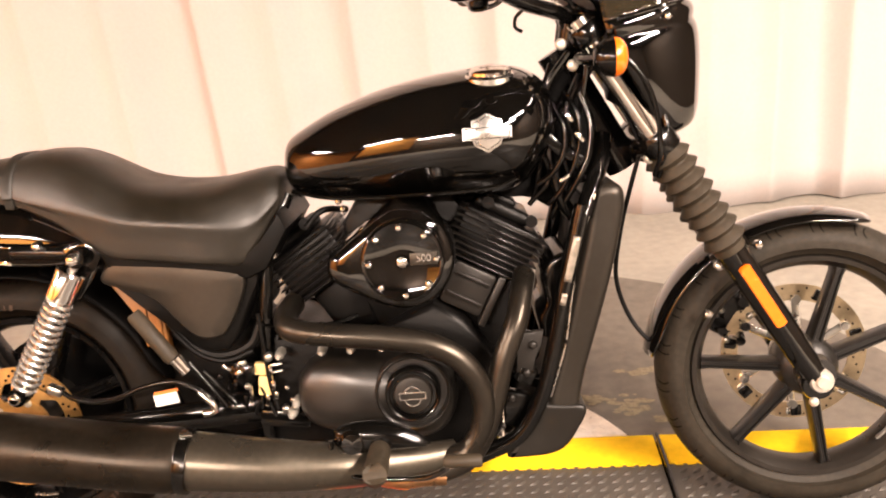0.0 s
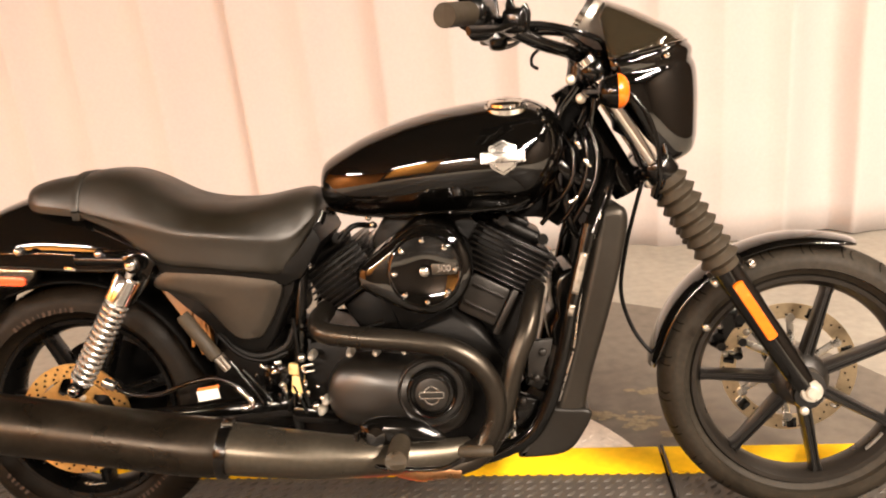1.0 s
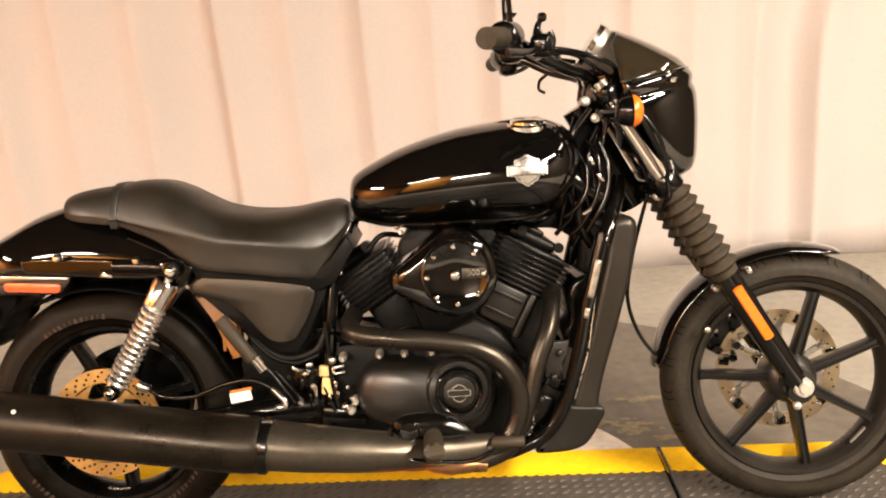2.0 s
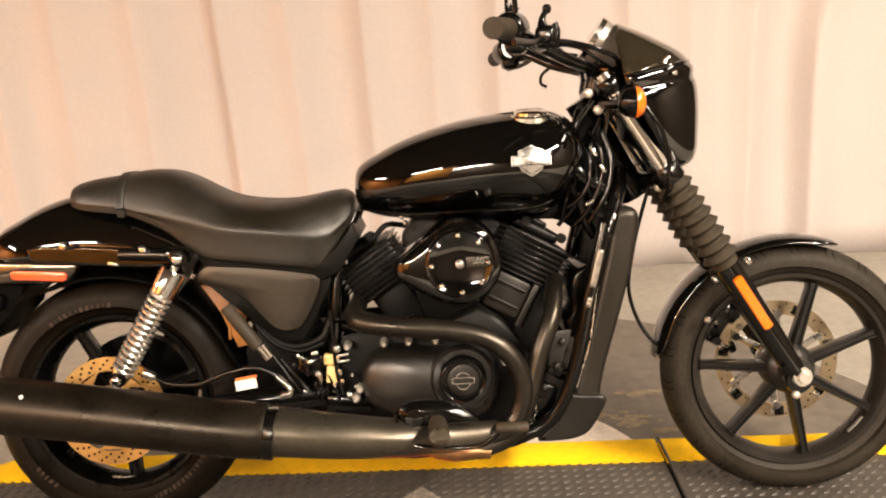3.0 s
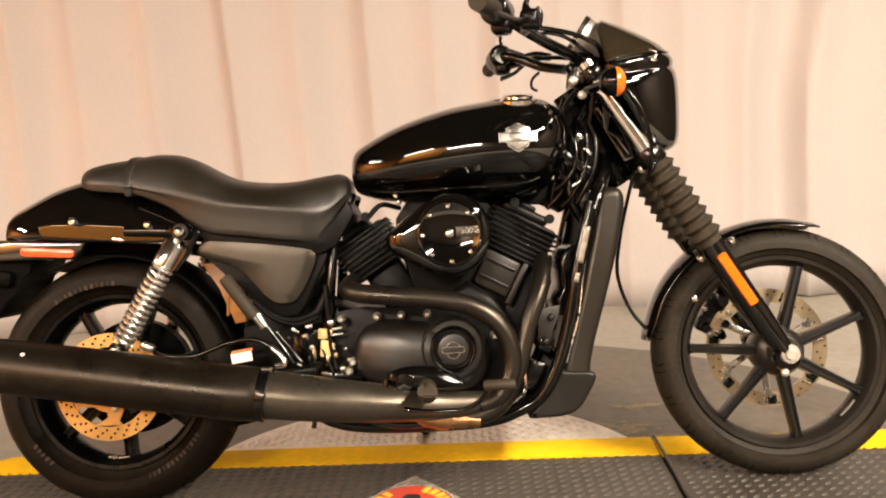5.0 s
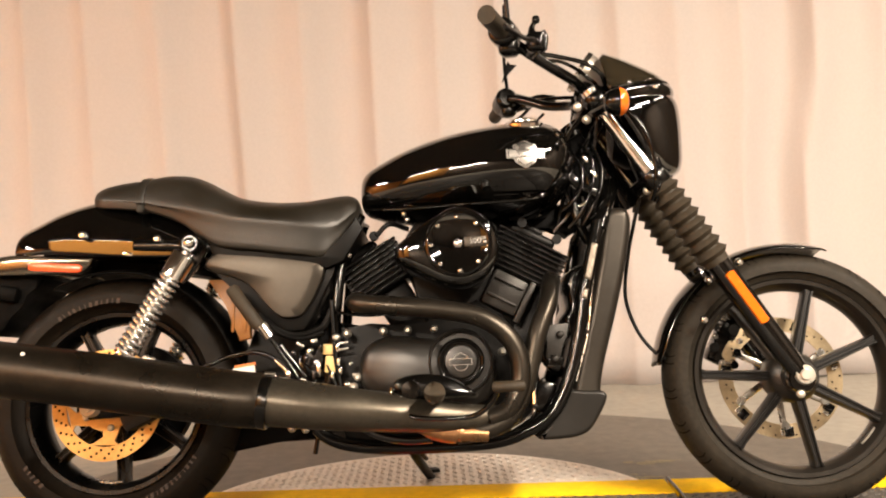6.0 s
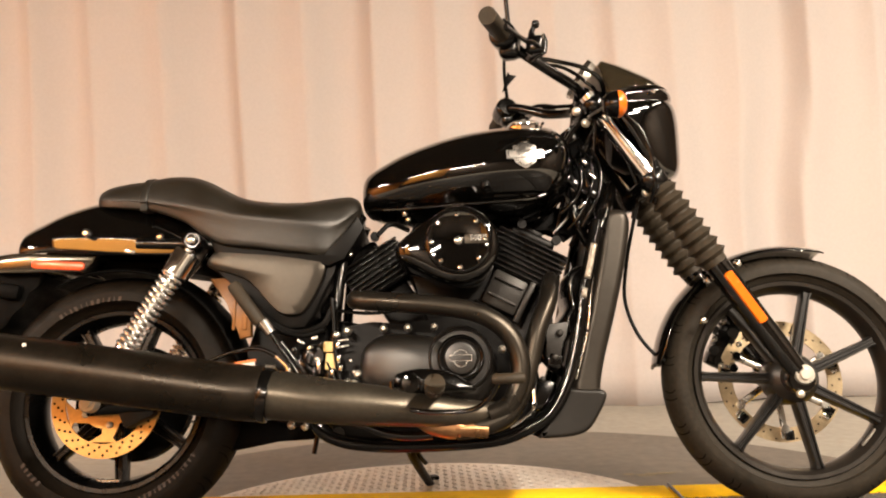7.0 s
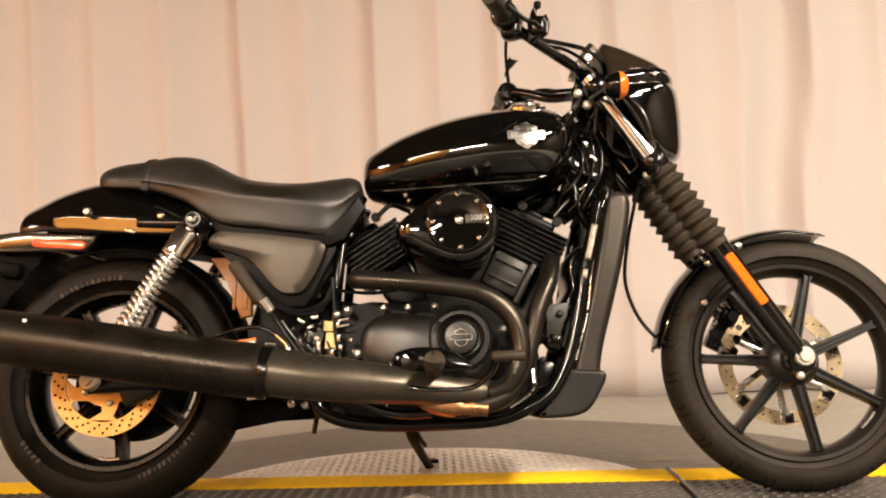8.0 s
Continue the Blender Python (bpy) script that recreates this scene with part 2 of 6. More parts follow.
# parts that stand nearer (-) or farther than the drawing has them
DEPTH = {"muffler": -0.030, "rear_header": 0.015, "front_header": 0.018, "footrest_plate": -0.012, "brake_cylinder": -0.035, "cylinder_fitting": -0.035, "connector": 0.028,
         "crankcase": 0.012, "air_cleaner": 0.012, "front_cylinder": 0.012, "rear_cylinder": 0.012, "radiator_shroud": 0.012, "seat": -0.030, "collector": 0.026, "lower_pipe": 0.03, "handlebar": -0.030, "turn_signal": -0.035}
rigid = set()


def settle(v, m, depth):
    """The place, in the space m of the standing motorcycle, of a place v of the drawing."""
    w = DRAWN @ m @ v
    back = -0.012 - 0.015 * w.x + 0.066 * w.z + depth
    w += (w - DRAWN_EYE) * (back / (w.y - DRAWN_EYE.y))
    return (STAND @ m).inverted() @ w


def part(name, bm, material, parent, label="", angle=38.0, local=None, true=False):
    """One mesh under a thing or part. true: its shape is laid out for the standing motorcycle as it is."""
    me = bpy.data.meshes.new(name)
    space, up, whole, depth = local or Matrix(), parent, true, DEPTH.get(name, 0.0)
    while up is not None and up.name != "motorcycle":
        space, whole, depth, up = up.matrix_basis @ space, whole or up in rigid, depth + DEPTH.get(up.name, 0.0), up.parent
    if up is not None and not whole:
        for v in bm.verts:
            v.co = settle(v.co, space, depth)
    bmesh.ops.recalc_face_normals(bm, faces=bm.faces)
    bm.to_mesh(me)
    bm.free()
    me.polygons.foreach_set("use_smooth", [True] * len(me.polygons))
    me.set_sharp_from_angle(angle=radians(angle))
    me.materials.append(material)
    ob = new(name, me)
    ob.parent = parent
    if true:
        rigid.add(ob)
    if local is not None:
        ob.matrix_local = local
    if label:
        tagged(ob, label)
    return ob


def thing(name, m, label, category, group="", kind=""):
    ob = new(name)
    ob.matrix_world = m
    ob.empty_display_size = 0.1
    return tagged(ob, label, category, group, kind)


def solo(name, bm, material, label, category, group="", kind="", angle=38.0):
    return tagged(part(name, bm, material, None, angle=angle), label, category, group, kind)


def box_between(lo, hi, bevel=0.0, bm=None):
    mid = [(a + b) / 2 for a, b in zip(lo, hi)]
    return block([b - a for a, b in zip(lo, hi)], pose(*mid), bevel, bm=bm)


# ---- the hall ----
FLOOR_Z = -0.075
solo("floor", box_between((-8.6, -8.2, FLOOR_Z - 0.2), (4.6, 2.6, FLOOR_Z)), CONCRETE, "grey concrete floor of the hall", "floor", kind="structure")
solo("ceiling", box_between((-8.6, -8.2, 4.15), (4.6, 2.6, 4.30)), CEIL, "dark painted ceiling of the hall", "ceiling", kind="structure")
solo("wall_north", box_between((-8.6, 2.4, FLOOR_Z), (4.6, 2.6, 4.15)), WALL, "plain wall behind the drapes", "wall", kind="structure")
solo("wall_south", box_between((-8.6, -8.2, FLOOR_Z), (4.6, -8.0, 4.15)), WALL, "warm brown painted wall", "wall", kind="structure")
# never in view: its orange is added for warm glints on left-facing edges
solo("wall_west", box_between((-8.6, -8.0, FLOOR_Z), (-8.4, 2.4, 4.15)), ORANGEWALL, "unseen wall, made orange for warm bounce light", "wall", kind="structure")
solo("wall_east", box_between((4.4, -8.0, FLOOR_Z), (4.6, 2.4, 4.15)), WALL, "warm brown painted wall", "wall", kind="structure")
# unseen orange cloth, added as a reflector for amber patches on the gloss parts
banner = bmesh.new()
grid = [[Vector((x, -5.6 + 0.012 * math.sin(5 * x + 0.6 * z), z)) for x in np.linspace(-5.6, -2.6, 40)] for z in (1.2, 1.7, 2.2, 2.7, 3.2, 3.7, 4.15)]
loft(grid, caps=False, closed=False, bm=banner)
hang = solo("banner", banner, AMBER, "unseen orange cloth added for amber reflections", "banner", angle=80)
weave = hang.modifiers.new("cloth", "SOLIDIFY")
weave.thickness = 0.004


for sx, sy, sz, turn, watts in STRIPS:
    lamp = thing("ceiling_light", pose(sx, sy, sz, 0, 0, turn), "unseen white fluorescent batten light on the ceiling", "light", "ceiling lights")
    hood = bmesh.new()
    for y0, y1, z0, z1 in ((-0.10, 0.10, 0.03, 0.25), (-0.10, -0.085, -0.012, 0.03), (0.085, 0.10, -0.012, 0.03)):
        box_between((-1.13, y0, z0), (1.13, y1, z1), bm=hood)
    part("housing", hood, WHITE, lamp)


# ---- drapes ----
# crest of each fold, how deep the cloth falls back before it, and over what width it comes forward again
FOLDS = [(-3.7, 0.05, 0.1), (-3.35, 0.05, 0.10), (-3.05, 0.05, 0.10), (-2.72, 0.05, 0.10), (-2.34, 0.030, 0.13), (-1.97, 0.034, 0.11), (-1.67, 0.030, 0.12), (-1.32, 0.020, 0.12), (-0.935, 0.068, 0.080),
         (-0.61, 0.026, 0.14), (-0.27, 0.046, 0.10), (0.04, 0.024, 0.14), (0.33, 0.034, 0.11), (0.63, 0.020, 0.14), (0.93, 0.030, 0.10), (1.22, 0.016, 0.13), (1.56, 0.022, 0.13), (1.925, 0.074, 0.11),
         (2.27, 0.030, 0.12), (2.6, 0.05, 0.10), (2.95, 0.05, 0.10), (3.3, 0.05, 0.1), (3.7, 0.05, 0.1)]


def drape_depth(x, z):
    """How far the cloth stands back at x: broad pleats, each with a sharper crest, that slant a little as they hang."""
    bend = min(1.0, max(0.0, (1.55 - z) / 0.7))
    s = x + 0.028 * (z - 1.3) + 0.010 * math.sin(1.9 * z + 2.3 * x) + 0.12 * bend * bend * (3 - 2 * bend) * math.exp(-((x - 1.85) / 0.4) ** 2)
    d = 0.006 * math.sin(9.0 * s + 0.6) + 0.002 * math.sin(27.0 * s + 1.3 + 0.7 * z)
    for (x0, _, _), (x1, deep, wide) in zip(FOLDS, FOLDS[1:]):
        if x0 <= s < x1:
            wide *= 1.0 + 0.15 * math.sin(2.1 * z + 3 * x1)
            p, q = (s - x0) / (x1 - x0 - wide), (s - x1 + wide) / wide
            d += (1.45 + 0.25 * math.sin(1.3 * z + 4 * x1)) * deep * (0.8 + 0.14 * z) * (math.sin(p * math.pi / 2) ** 1.5 if q < 0 else math.cos(q * math.pi / 2))
    return d


rows = []
for z in np.linspace(FLOOR_Z + 0.004, 3.05, 22):
    rows.append([Vector((x, 2.02 + drape_depth(x, z) + 0.012 * math.exp(-(z + 0.07) * 7) * math.sin(17 * x), z + 0.006 * math.sin(4.1 * x + 1) * (z < 0.0))) for x in np.linspace(-3.6, 3.6, 860)])
cloth = loft(rows, caps=False, closed=False)
drape = solo("curtain", cloth, CURTAIN, "long cream fabric curtain hanging in soft folds", "curtain", angle=80)
thick = drape.modifiers.new("cloth", "SOLIDIFY")
thick.thickness = 0.003

# ---- platform ----
SLANT = 3.2
BASE = pose(0, 0, 0, 0, 0, -SLANT)
stand = thing("display_platform", BASE, "black rubber diamond-tread platform with a yellow edge stripe", "platform")
EDGE_N, EDGE_F, JOINTS = 0.135, 0.245, (-2.05, -0.735, 0.535, 1.80)

def slab(outline, z0, z1, bevel=0.003):
    """A flat piece with an outline in x and y."""
    b = bmesh.new()
    low, top = ([b.verts.new((x, y, z)) for x, y in outline] for z in (z0, z1))
    b.faces.new(low[::-1])
    rim = b.faces.new(top)
    for k in range(len(outline)):
        b.faces.new((low[k], low[k - 1], top[k - 1], top[k]))
    bmesh.ops.recalc_face_normals(b, faces=b.faces)
    bmesh.ops.bevel(b, geom=list(rim.edges), offset=bevel, segments=2, affect="EDGES", profile=0.5)
    return b


# the corner beyond the rear wheel is cut off, and the stripe follows the cut
CUT = (-1.235, 0.82)
part("rubber_tile", slab([(JOINTS[1] - 0.004, -1.2), (JOINTS[1] - 0.004, EDGE_N), (CUT[0] - 0.012, EDGE_N), (JOINTS[0], EDGE_N + CUT[1] * (JOINTS[0] - CUT[0] + 0.012)), (JOINTS[0], -1.2)], FLOOR_Z, 0.0, 0.004), MATRUB, stand)
part("edge_stripe", slab([(JOINTS[1] - 0.004, EDGE_N + 0.001), (JOINTS[1] - 0.004, EDGE_F), (CUT[0], EDGE_F), (JOINTS[0], EDGE_F + CUT[1] * (JOINTS[0] - CUT[0])),
                          (JOINTS[0], EDGE_N + 0.001 + CUT[1] * (JOINTS[0] - CUT[0] + 0.012)), (CUT[0] - 0.012, EDGE_N + 0.001)], FLOOR_Z, 0.002), YELLOW, stand, "yellow painted rubber edge")
for x0, x1 in zip(JOINTS[1:], JOINTS[2:]):
    g = 0.004
    part("rubber_tile", box_between((x0 + g, -1.2, FLOOR_Z), (x1 - g, EDGE_N, 0.0), 0.004), MATRUB, stand)
    part("edge_stripe", box_between((x0 + g, EDGE_N + 0.001, FLOOR_Z), (x1 - g, EDGE_F, 0.002), 0.003), YELLOW, stand, "yellow painted rubber edge")
# unseen rows added towards the camera, to keep bright floor light off the motorcycle
for y0, y1 in ((-2.5, -1.208), (-3.8, -2.508)):
    for x0, x1 in zip(JOINTS, JOINTS[1:]):
        part("rubber_tile", box_between((x0 + 0.004, y0, FLOOR_Z), (x1 - 0.004, y1, 0.0), 0.004), MATRUB, stand)
part("tile_bed", box_between((-1.20, -3.79, FLOOR_Z), (1.79, EDGE_F - 0.01, -0.012)), DARK, stand)


def treads(points, length, width, height, base=0.0):
    """Raised lozenges, each with a sloping rim and a ridge."""
    verts, faces = [], []
    for x, y, turn in points:
        c, s, n = math.cos(turn), math.sin(turn), len(verts)
        for u, v, w in ((-length, 0, 0), (0, -width, 0), (length, 0, 0), (0, width, 0), (-length * 0.55, 0, height), (length * 0.55, 0, height)):
            verts.append((x + u * c - v * s, y + u * s + v * c, base + w))
        faces += [(n, n + 1, n + 4), (n + 1, n + 5, n + 4), (n + 1, n + 2, n + 5), (n + 2, n + 3, n + 5), (n + 3, n + 4, n + 5), (n + 3, n, n + 4)]
    me = bpy.data.meshes.new("tread")
    me.from_pydata(verts, [], faces)
    return me


def add_stuff(name, me, material, parent, label):
    me.materials.append(material)
    ob = new(name, me)
    ob.parent = parent
    return tagged(ob, label, kind="stuff")


PITCH = 0.030
lozenges = []
for i in range(-68, 60):
    for j in range(-36, 6):
        x, y = i * PITCH, j * 0.0265
        if y < EDGE_N - 0.012 + CUT[1] * min(0.0, x - CUT[0] + 0.012) and min(abs(x - q) for q in JOINTS) > 0.012:
            lozenges.append((x, y, radians(38)))
add_stuff("tread", treads(lozenges, 0.0150, 0.0072, 0.0030), MATRUB, stand, "raised lozenge tread of the rubber")

# serrated yellow lip where the stripe meets the tread
teeth = bmesh.new()
for k in range(-76, 67):
    x = k * 0.027
    if x > CUT[0] and min(abs(x - q) for q in JOINTS) > 0.012:
        block((0.017, 0.010, 0.003), pose(x, EDGE_N - 0.002, 0.0008), 0.0, bm=teeth)
add = part("stripe_lip", teeth, YELLOW, stand)
tagged(add, "", kind="stuff")

lead = tube([(JOINTS[2] + 0.002 + 0.003 * math.sin(9 * y), y, 0.0045) for y in np.linspace(-1.0, EDGE_F - 0.002, 12)], 0.0042, 8, 3)
cord = solo("cable", lead, ENAMEL, "thin black cable lying along the platform joint", "cable")
cord.matrix_world = BASE

# turntable: the part of the metal disc that lies beyond the stripe
TC, TR = Vector((-0.085, -0.03)), 0.625
turntable = thing("turntable", pose(0, 0, 0), "round aluminium tread-plate turntable under the motorcycle", "turntable")
arc = [(TC.x + TR * math.cos(a), TC.y + TR * math.sin(a)) for a in np.linspace(0.42, math.pi - 0.50, 60)]
rim = bmesh.new()
top = [rim.verts.new((x, y, -0.002)) for x, y in arc]
low = [rim.verts.new((x, y, FLOOR_Z + 0.02)) for x, y in arc]
rim.faces.new(top)
rim.faces.new(low[::-1])
for k in range(len(arc)):
    k2 = (k + 1) % len(arc)
    rim.faces.new((low[k], low[k2], top[k2], top[k]))
part("disc", rim, ALU, turntable)
dots = []
for i in range(-40, 40):
    for j in range(0, 40):
        x, y = TC.x + i * 0.0225, TC.y + j * 0.0225
        if (x - TC.x) ** 2 + (y - TC.y) ** 2 < (TR - 0.015) ** 2 and y > 0.262 - 0.056 * x:
            dots.append((x, y, radians(45 if (i + j) % 2 else -45)))
add_stuff("tread", treads(dots, 0.0105, 0.0038, 0.0022, -0.002), ALU, turntable, "raised lozenge tread of the metal")

# round dark mat on the floor beyond
MC, MR, MZ = Vector((0.065, 0.105)), 1.37, -0.070
round_edge = [(MC.x + MR * math.cos(a), MC.y + MR * math.sin(a)) for a in np.linspace(0.0, math.pi, 120)]
round_edge = [(x, y) for x, y in round_edge if y > 0.262 - 0.056 * x]
round_edge = [(round_edge[0][0], 0.262 - 0.056 * round_edge[0][0])] + round_edge + [(round_edge[-1][0], 0.262 - 0.056 * round_edge[-1][0])]
back = bmesh.new()
top = [back.verts.new((x, y, MZ)) for x, y in round_edge]
low = [back.verts.new((x, y, FLOOR_Z)) for x, y in round_edge]
back.faces.new(top)
for k in range(len(top)):
    k2 = (k + 1) % len(top)
    back.faces.new((low[k], low[k2], top[k2], top[k]))
floor_mat = solo("floor_mat", back, DARKMAT, "worn round dark mat lying on the concrete floor", "mat")
rng = random.Random(5)
for cx, cy, wx, wy in ((0.63, 0.635, 0.035, 0.008), (0.555, 0.46, 0.035, 0.02), (0.44, 0.50, 0.02, 0.010), (0.63, 0.385, 0.015, 0.006)):
    scuff = bmesh.new()
    for k in range(34):
        x, y, r = cx + rng.gauss(0, wx), cy + rng.gauss(0, wy), rng.uniform(0.003, 0.011)
        vs = [scuff.verts.new((x + r * (1.9 * math.cos(a)) * rng.uniform(0.6, 1.2), y + r * math.sin(a) * rng.uniform(0.6, 1.2), MZ + 0.0006 + 0.00005 * k)) for a in np.linspace(0, 2 * math.pi, 8, endpoint=False)]
        scuff.faces.new(vs)
    tagged(part("scuff_mark", scuff, mat("scuff_dust", (0.24, 0.20, 0.13), 0.8, 0, 0.4, 60), floor_mat), "pale scuffed dust", kind="stuff")

# diamond sticker on the tread
sticker = thing("floor_sticker", pose(-0.098, -0.108, 0.0024, 0, 0, -3), "diamond sticker with a red disc and yellow rim", "sticker")
film = bmesh.new()
vs = [film.verts.new(v) for v in ((0, 0.16, 0), (0.147, 0, 0), (0, -0.16, 0), (-0.147, 0, 0))]
lo = [film.verts.new((v.co.x, v.co.y, -0.0012)) for v in vs]
film.faces.new(vs)
for k in range(4):
    film.faces.new((vs[k], lo[k], lo[(k + 1) % 4], vs[(k + 1) % 4]))
part("film", film, mat("crinkled_film", (0.25, 0.225, 0.19), 0.18, 0.0, 0.6, 34, bump=1.0, bscale=70), sticker, "crinkled clear film")


def flat_disc(r, z, bm=None, r0=0.0, a0=0.0, a1=2 * math.pi, seg=40):
    b = bm or bmesh.new()
    outer = [b.verts.new((r * math.cos(a), r * math.sin(a), z)) for a in np.linspace(a0, a1, seg)]
    if r0:
        inner = [b.verts.new((r0 * math.cos(a), r0 * math.sin(a), z)) for a in np.linspace(a0, a1, seg)]
        for k in range(seg - 1):
            b.faces.new((outer[k], outer[k + 1], inner[k + 1], inner[k]))
    else:
        b.faces.new(outer[:-1])
    return b


part("pale_rim", flat_disc(0.1045, 0.0004), WHITE, sticker)
part("dark_rim", flat_disc(0.102, 0.0010), STBLK, sticker)
part("red_disc", flat_disc(0.098, 0.0016), STRED, sticker)
bars = bmesh.new()
for a in [136 + 17 * k for k in range(5)] + [66 - 15.5 * k for k in range(9)]:
    a = radians(a)
    block((0.026, 0.0155, 0.0008), pose(0.081 * math.cos(a), 0.081 * math.sin(a), 0.0026, 0, 0, math.degrees(a)), 0, bm=bars)
tagged(part("yellow_bar", bars, STYEL, sticker, "ring of yellow bars"), kind="stuff")
shape = flat_disc(0.020, 0.0026, seg=20)
for v in shape.verts:
    v.co.x, v.co.y = v.co.x * 1.1, v.co.y * 0.8 + 0.040
block((0.030, 0.050, 0.0008), pose(0, 0.004, 0.0024), 0.0, bm=shape)
block((0.050, 0.008, 0.0008), pose(-0.012, 0.022, 0.0024, 0, 0, 20), 0.0, bm=shape)
block((0.022, 0.036, 0.0008), pose(0.004, -0.034, 0.0024), 0.0, bm=shape)
part("black_shape", shape, STBLK, sticker)

# ---- motorcycle ----
bike = thing("motorcycle", STAND, "glossy black cruiser motorcycle leaning on its side stand", "motorcycle")
RAKE, STEER, PIVOT = radians(33), radians(-6), Vector((0.44, 0, 0.80))
FRONT = Matrix.Translation(PIVOT) @ Matrix.Rotation(STEER, 4, Vector((-math.sin(RAKE), 0, math.cos(RAKE)))) @ Matrix.Translation(-PIVOT)


def front(name, bm, material, label="", angle=38.0):
    """A part that turns with the handlebar."""
    return part(name, bm, material, bike, label, angle, FRONT)


# the front wheel's own place: its centre, and the turn of its plane
AXLE = STAND.inverted() @ pose(0.793, 0.020, 0.2865, 0, 0, -6.1) @ pose(0, 0, 0, -10.4, 0, 0)


def tyre_mesh(c, R, half, rim):
    """A tyre with a round crown, cut grooves in its tread and a bead."""
    prof = []
    for a in np.linspace(-1.22, 1.22, 17):
        prof.append((R - half * 0.95 * (1 - math.cos(a)), half * math.sin(a) / math.sin(1.22)))
    r_side = prof[0][0]
    left = [(rim + 0.004, -half * 0.66), (rim + 0.016, -half * 0.80), (rim + (r_side - rim) * 0.5, -half * 1.03), (r_side - 0.006, -half * 1.02)]
    prof = left + prof + [(r, -y) for r, y in left[::-1]]
    bm = lathe(prof, c, seg=96, caps=False)
    return bm


def groove_mesh(c, R, half, reach=0.97):
    """The dark cuts of the tread."""
    bm = bmesh.new()
    cx, cy, cz = c
    n = 22
    for k in range(n):
        for side in (-1, 1):
            for da, hook in ((0.0, 0.10), (0.11, 0.05)):
                ring = []
                a0 = 2 * math.pi * (k + (0.5 if side > 0 else 0)) / n + da
                for s in np.linspace(0.15, reach, 6):
                    ang = s * 1.15
                    r = R - half * 0.95 * (1 - math.cos(ang)) + 0.0006
                    a = a0 + hook * math.sin(s * 2.6)
                    ring.append((a, r, side * half * math.sin(ang) / math.sin(1.22)))
                w = 0.0055
                ins = [bm.verts.new((cx + r * math.cos(a - w), cy + y, cz + r * math.sin(a - w))) for a, r, y in ring]
                out = [bm.verts.new((cx + r * math.cos(a + w), cy + y, cz + r * math.sin(a + w))) for a, r, y in ring]
                for q in range(5):
                    bm.faces.new((ins[q], ins[q + 1], out[q + 1], out[q]))
    return bm


def rim_mesh(c, r, half):
    """A cast rim: two flanges, a drop centre and an inner band."""
    prof = [(r + 0.003, -half), (r + 0.005, -half + 0.004), (r + 0.002, -half + 0.008), (r - 0.004, -half + 0.012), (r - 0.010, -half * 0.45), (r - 0.011, 0),
            (r - 0.010, half * 0.45), (r - 0.004, half - 0.012), (r + 0.002, half - 0.008), (r + 0.008, half - 0.004), (r + 0.006, half),
            (r - 0.006, half - 0.001), (r - 0.013, half * 0.72), (r - 0.019, half * 0.40), (r - 0.021, 0), (r - 0.019, -half * 0.40), (r - 0.013, -half * 0.72), (r - 0.006, -half + 0.001)]
    return lathe(prof, c, seg=96, shut=True)


def spoke_mesh(c, a, r0, r1, y, w0, w1, deep):
    """A cast spoke: a tapered bar with a groove down its face."""
    cx, cy, cz = c
    ux, uz = math.cos(a), math.sin(a)
    rings = []
    for s in (0.0, 0.08, 0.5, 0.92, 1.0):
        r = r0 + (r1 - r0) * s
        w = w0 + (w1 - w0) * s
        if s in (0.0, 1.0):
            w *= 1.35
        ring = []
        for u, v in ((-1, 0.7), (-1, -0.55), (-0.72, -1), (-0.42, -1), (-0.25, -0.78), (0.25, -0.78), (0.42, -1), (0.72, -1), (1, -0.55), (1, 0.7), (0.6, 1), (-0.6, 1)):
            ring.append(Vector((cx + ux * r - uz * u * w, y + v * deep, cz + uz * r + ux * u * w)))
        rings.append(ring)
    return loft(rings)


def disc_mesh(c, r1, r0, y, t):
    """A flat ring of a brake disc."""
    return lathe([(r1, y), (r1, y + t), (r0, y + t), (r0, y)], c, seg=72, shut=True)


def drill_mesh(c, rows, y, r):
    """Dark bores in a disc's face."""
    cx, cy, cz = c
    bm = bmesh.new()
    for rad, n, off in rows:
        for k in range(n):
            a = 2 * math.pi * (k + off) / n
            lathe([(r, 0), (r, -0.0008), (0.0003, -0.0008)], (cx + rad * math.cos(a), y, cz + rad * math.sin(a)), seg=8, bm=bm)
    return bm


# front wheel
RC, RR = Vector((-0.777, 0.0, 0.2935)), 0.2955
FC, FR = Vector((0.0, 0.0, 0.0)), 0.294
hub = lathe([(0.020, -0.085), (0.034, -0.085), (0.038, -0.06), (0.036, -0.05), (0.052, -0.038), (0.060, -0.022), (0.060, 0.03), (0.046, 0.06), (0.030, 0.075), (0.020, 0.075)], FC, seg=40)
fw = part("front_wheel", hub, SATIN, bike, local=AXLE, true=True)
tyre = part("tyre", tyre_mesh(FC, FR, 0.052, 0.225), PALERUBBER, fw, "greyish black road tyre with cut tread")
tagged(part("tread_relief", groove_mesh(FC, FR, 0.052, 0.84), TREADCUT, fw), kind="stuff")
part("rim", rim_mesh(FC, 0.2225, 0.040), FRONTRIM, fw)
for k in range(7):
    part("spoke", spoke_mesh(FC, radians(74.5 - 360 / 7 * k), 0.035, 0.206, -0.012, 0.014, 0.0095, 0.020), SPOKE, fw)
dc = FC
part("brake_disc", disc_mesh(dc, 0.146, 0.112, 0.066, 0.005), SILVER, fw, "tinted steel disc with drilled holes")
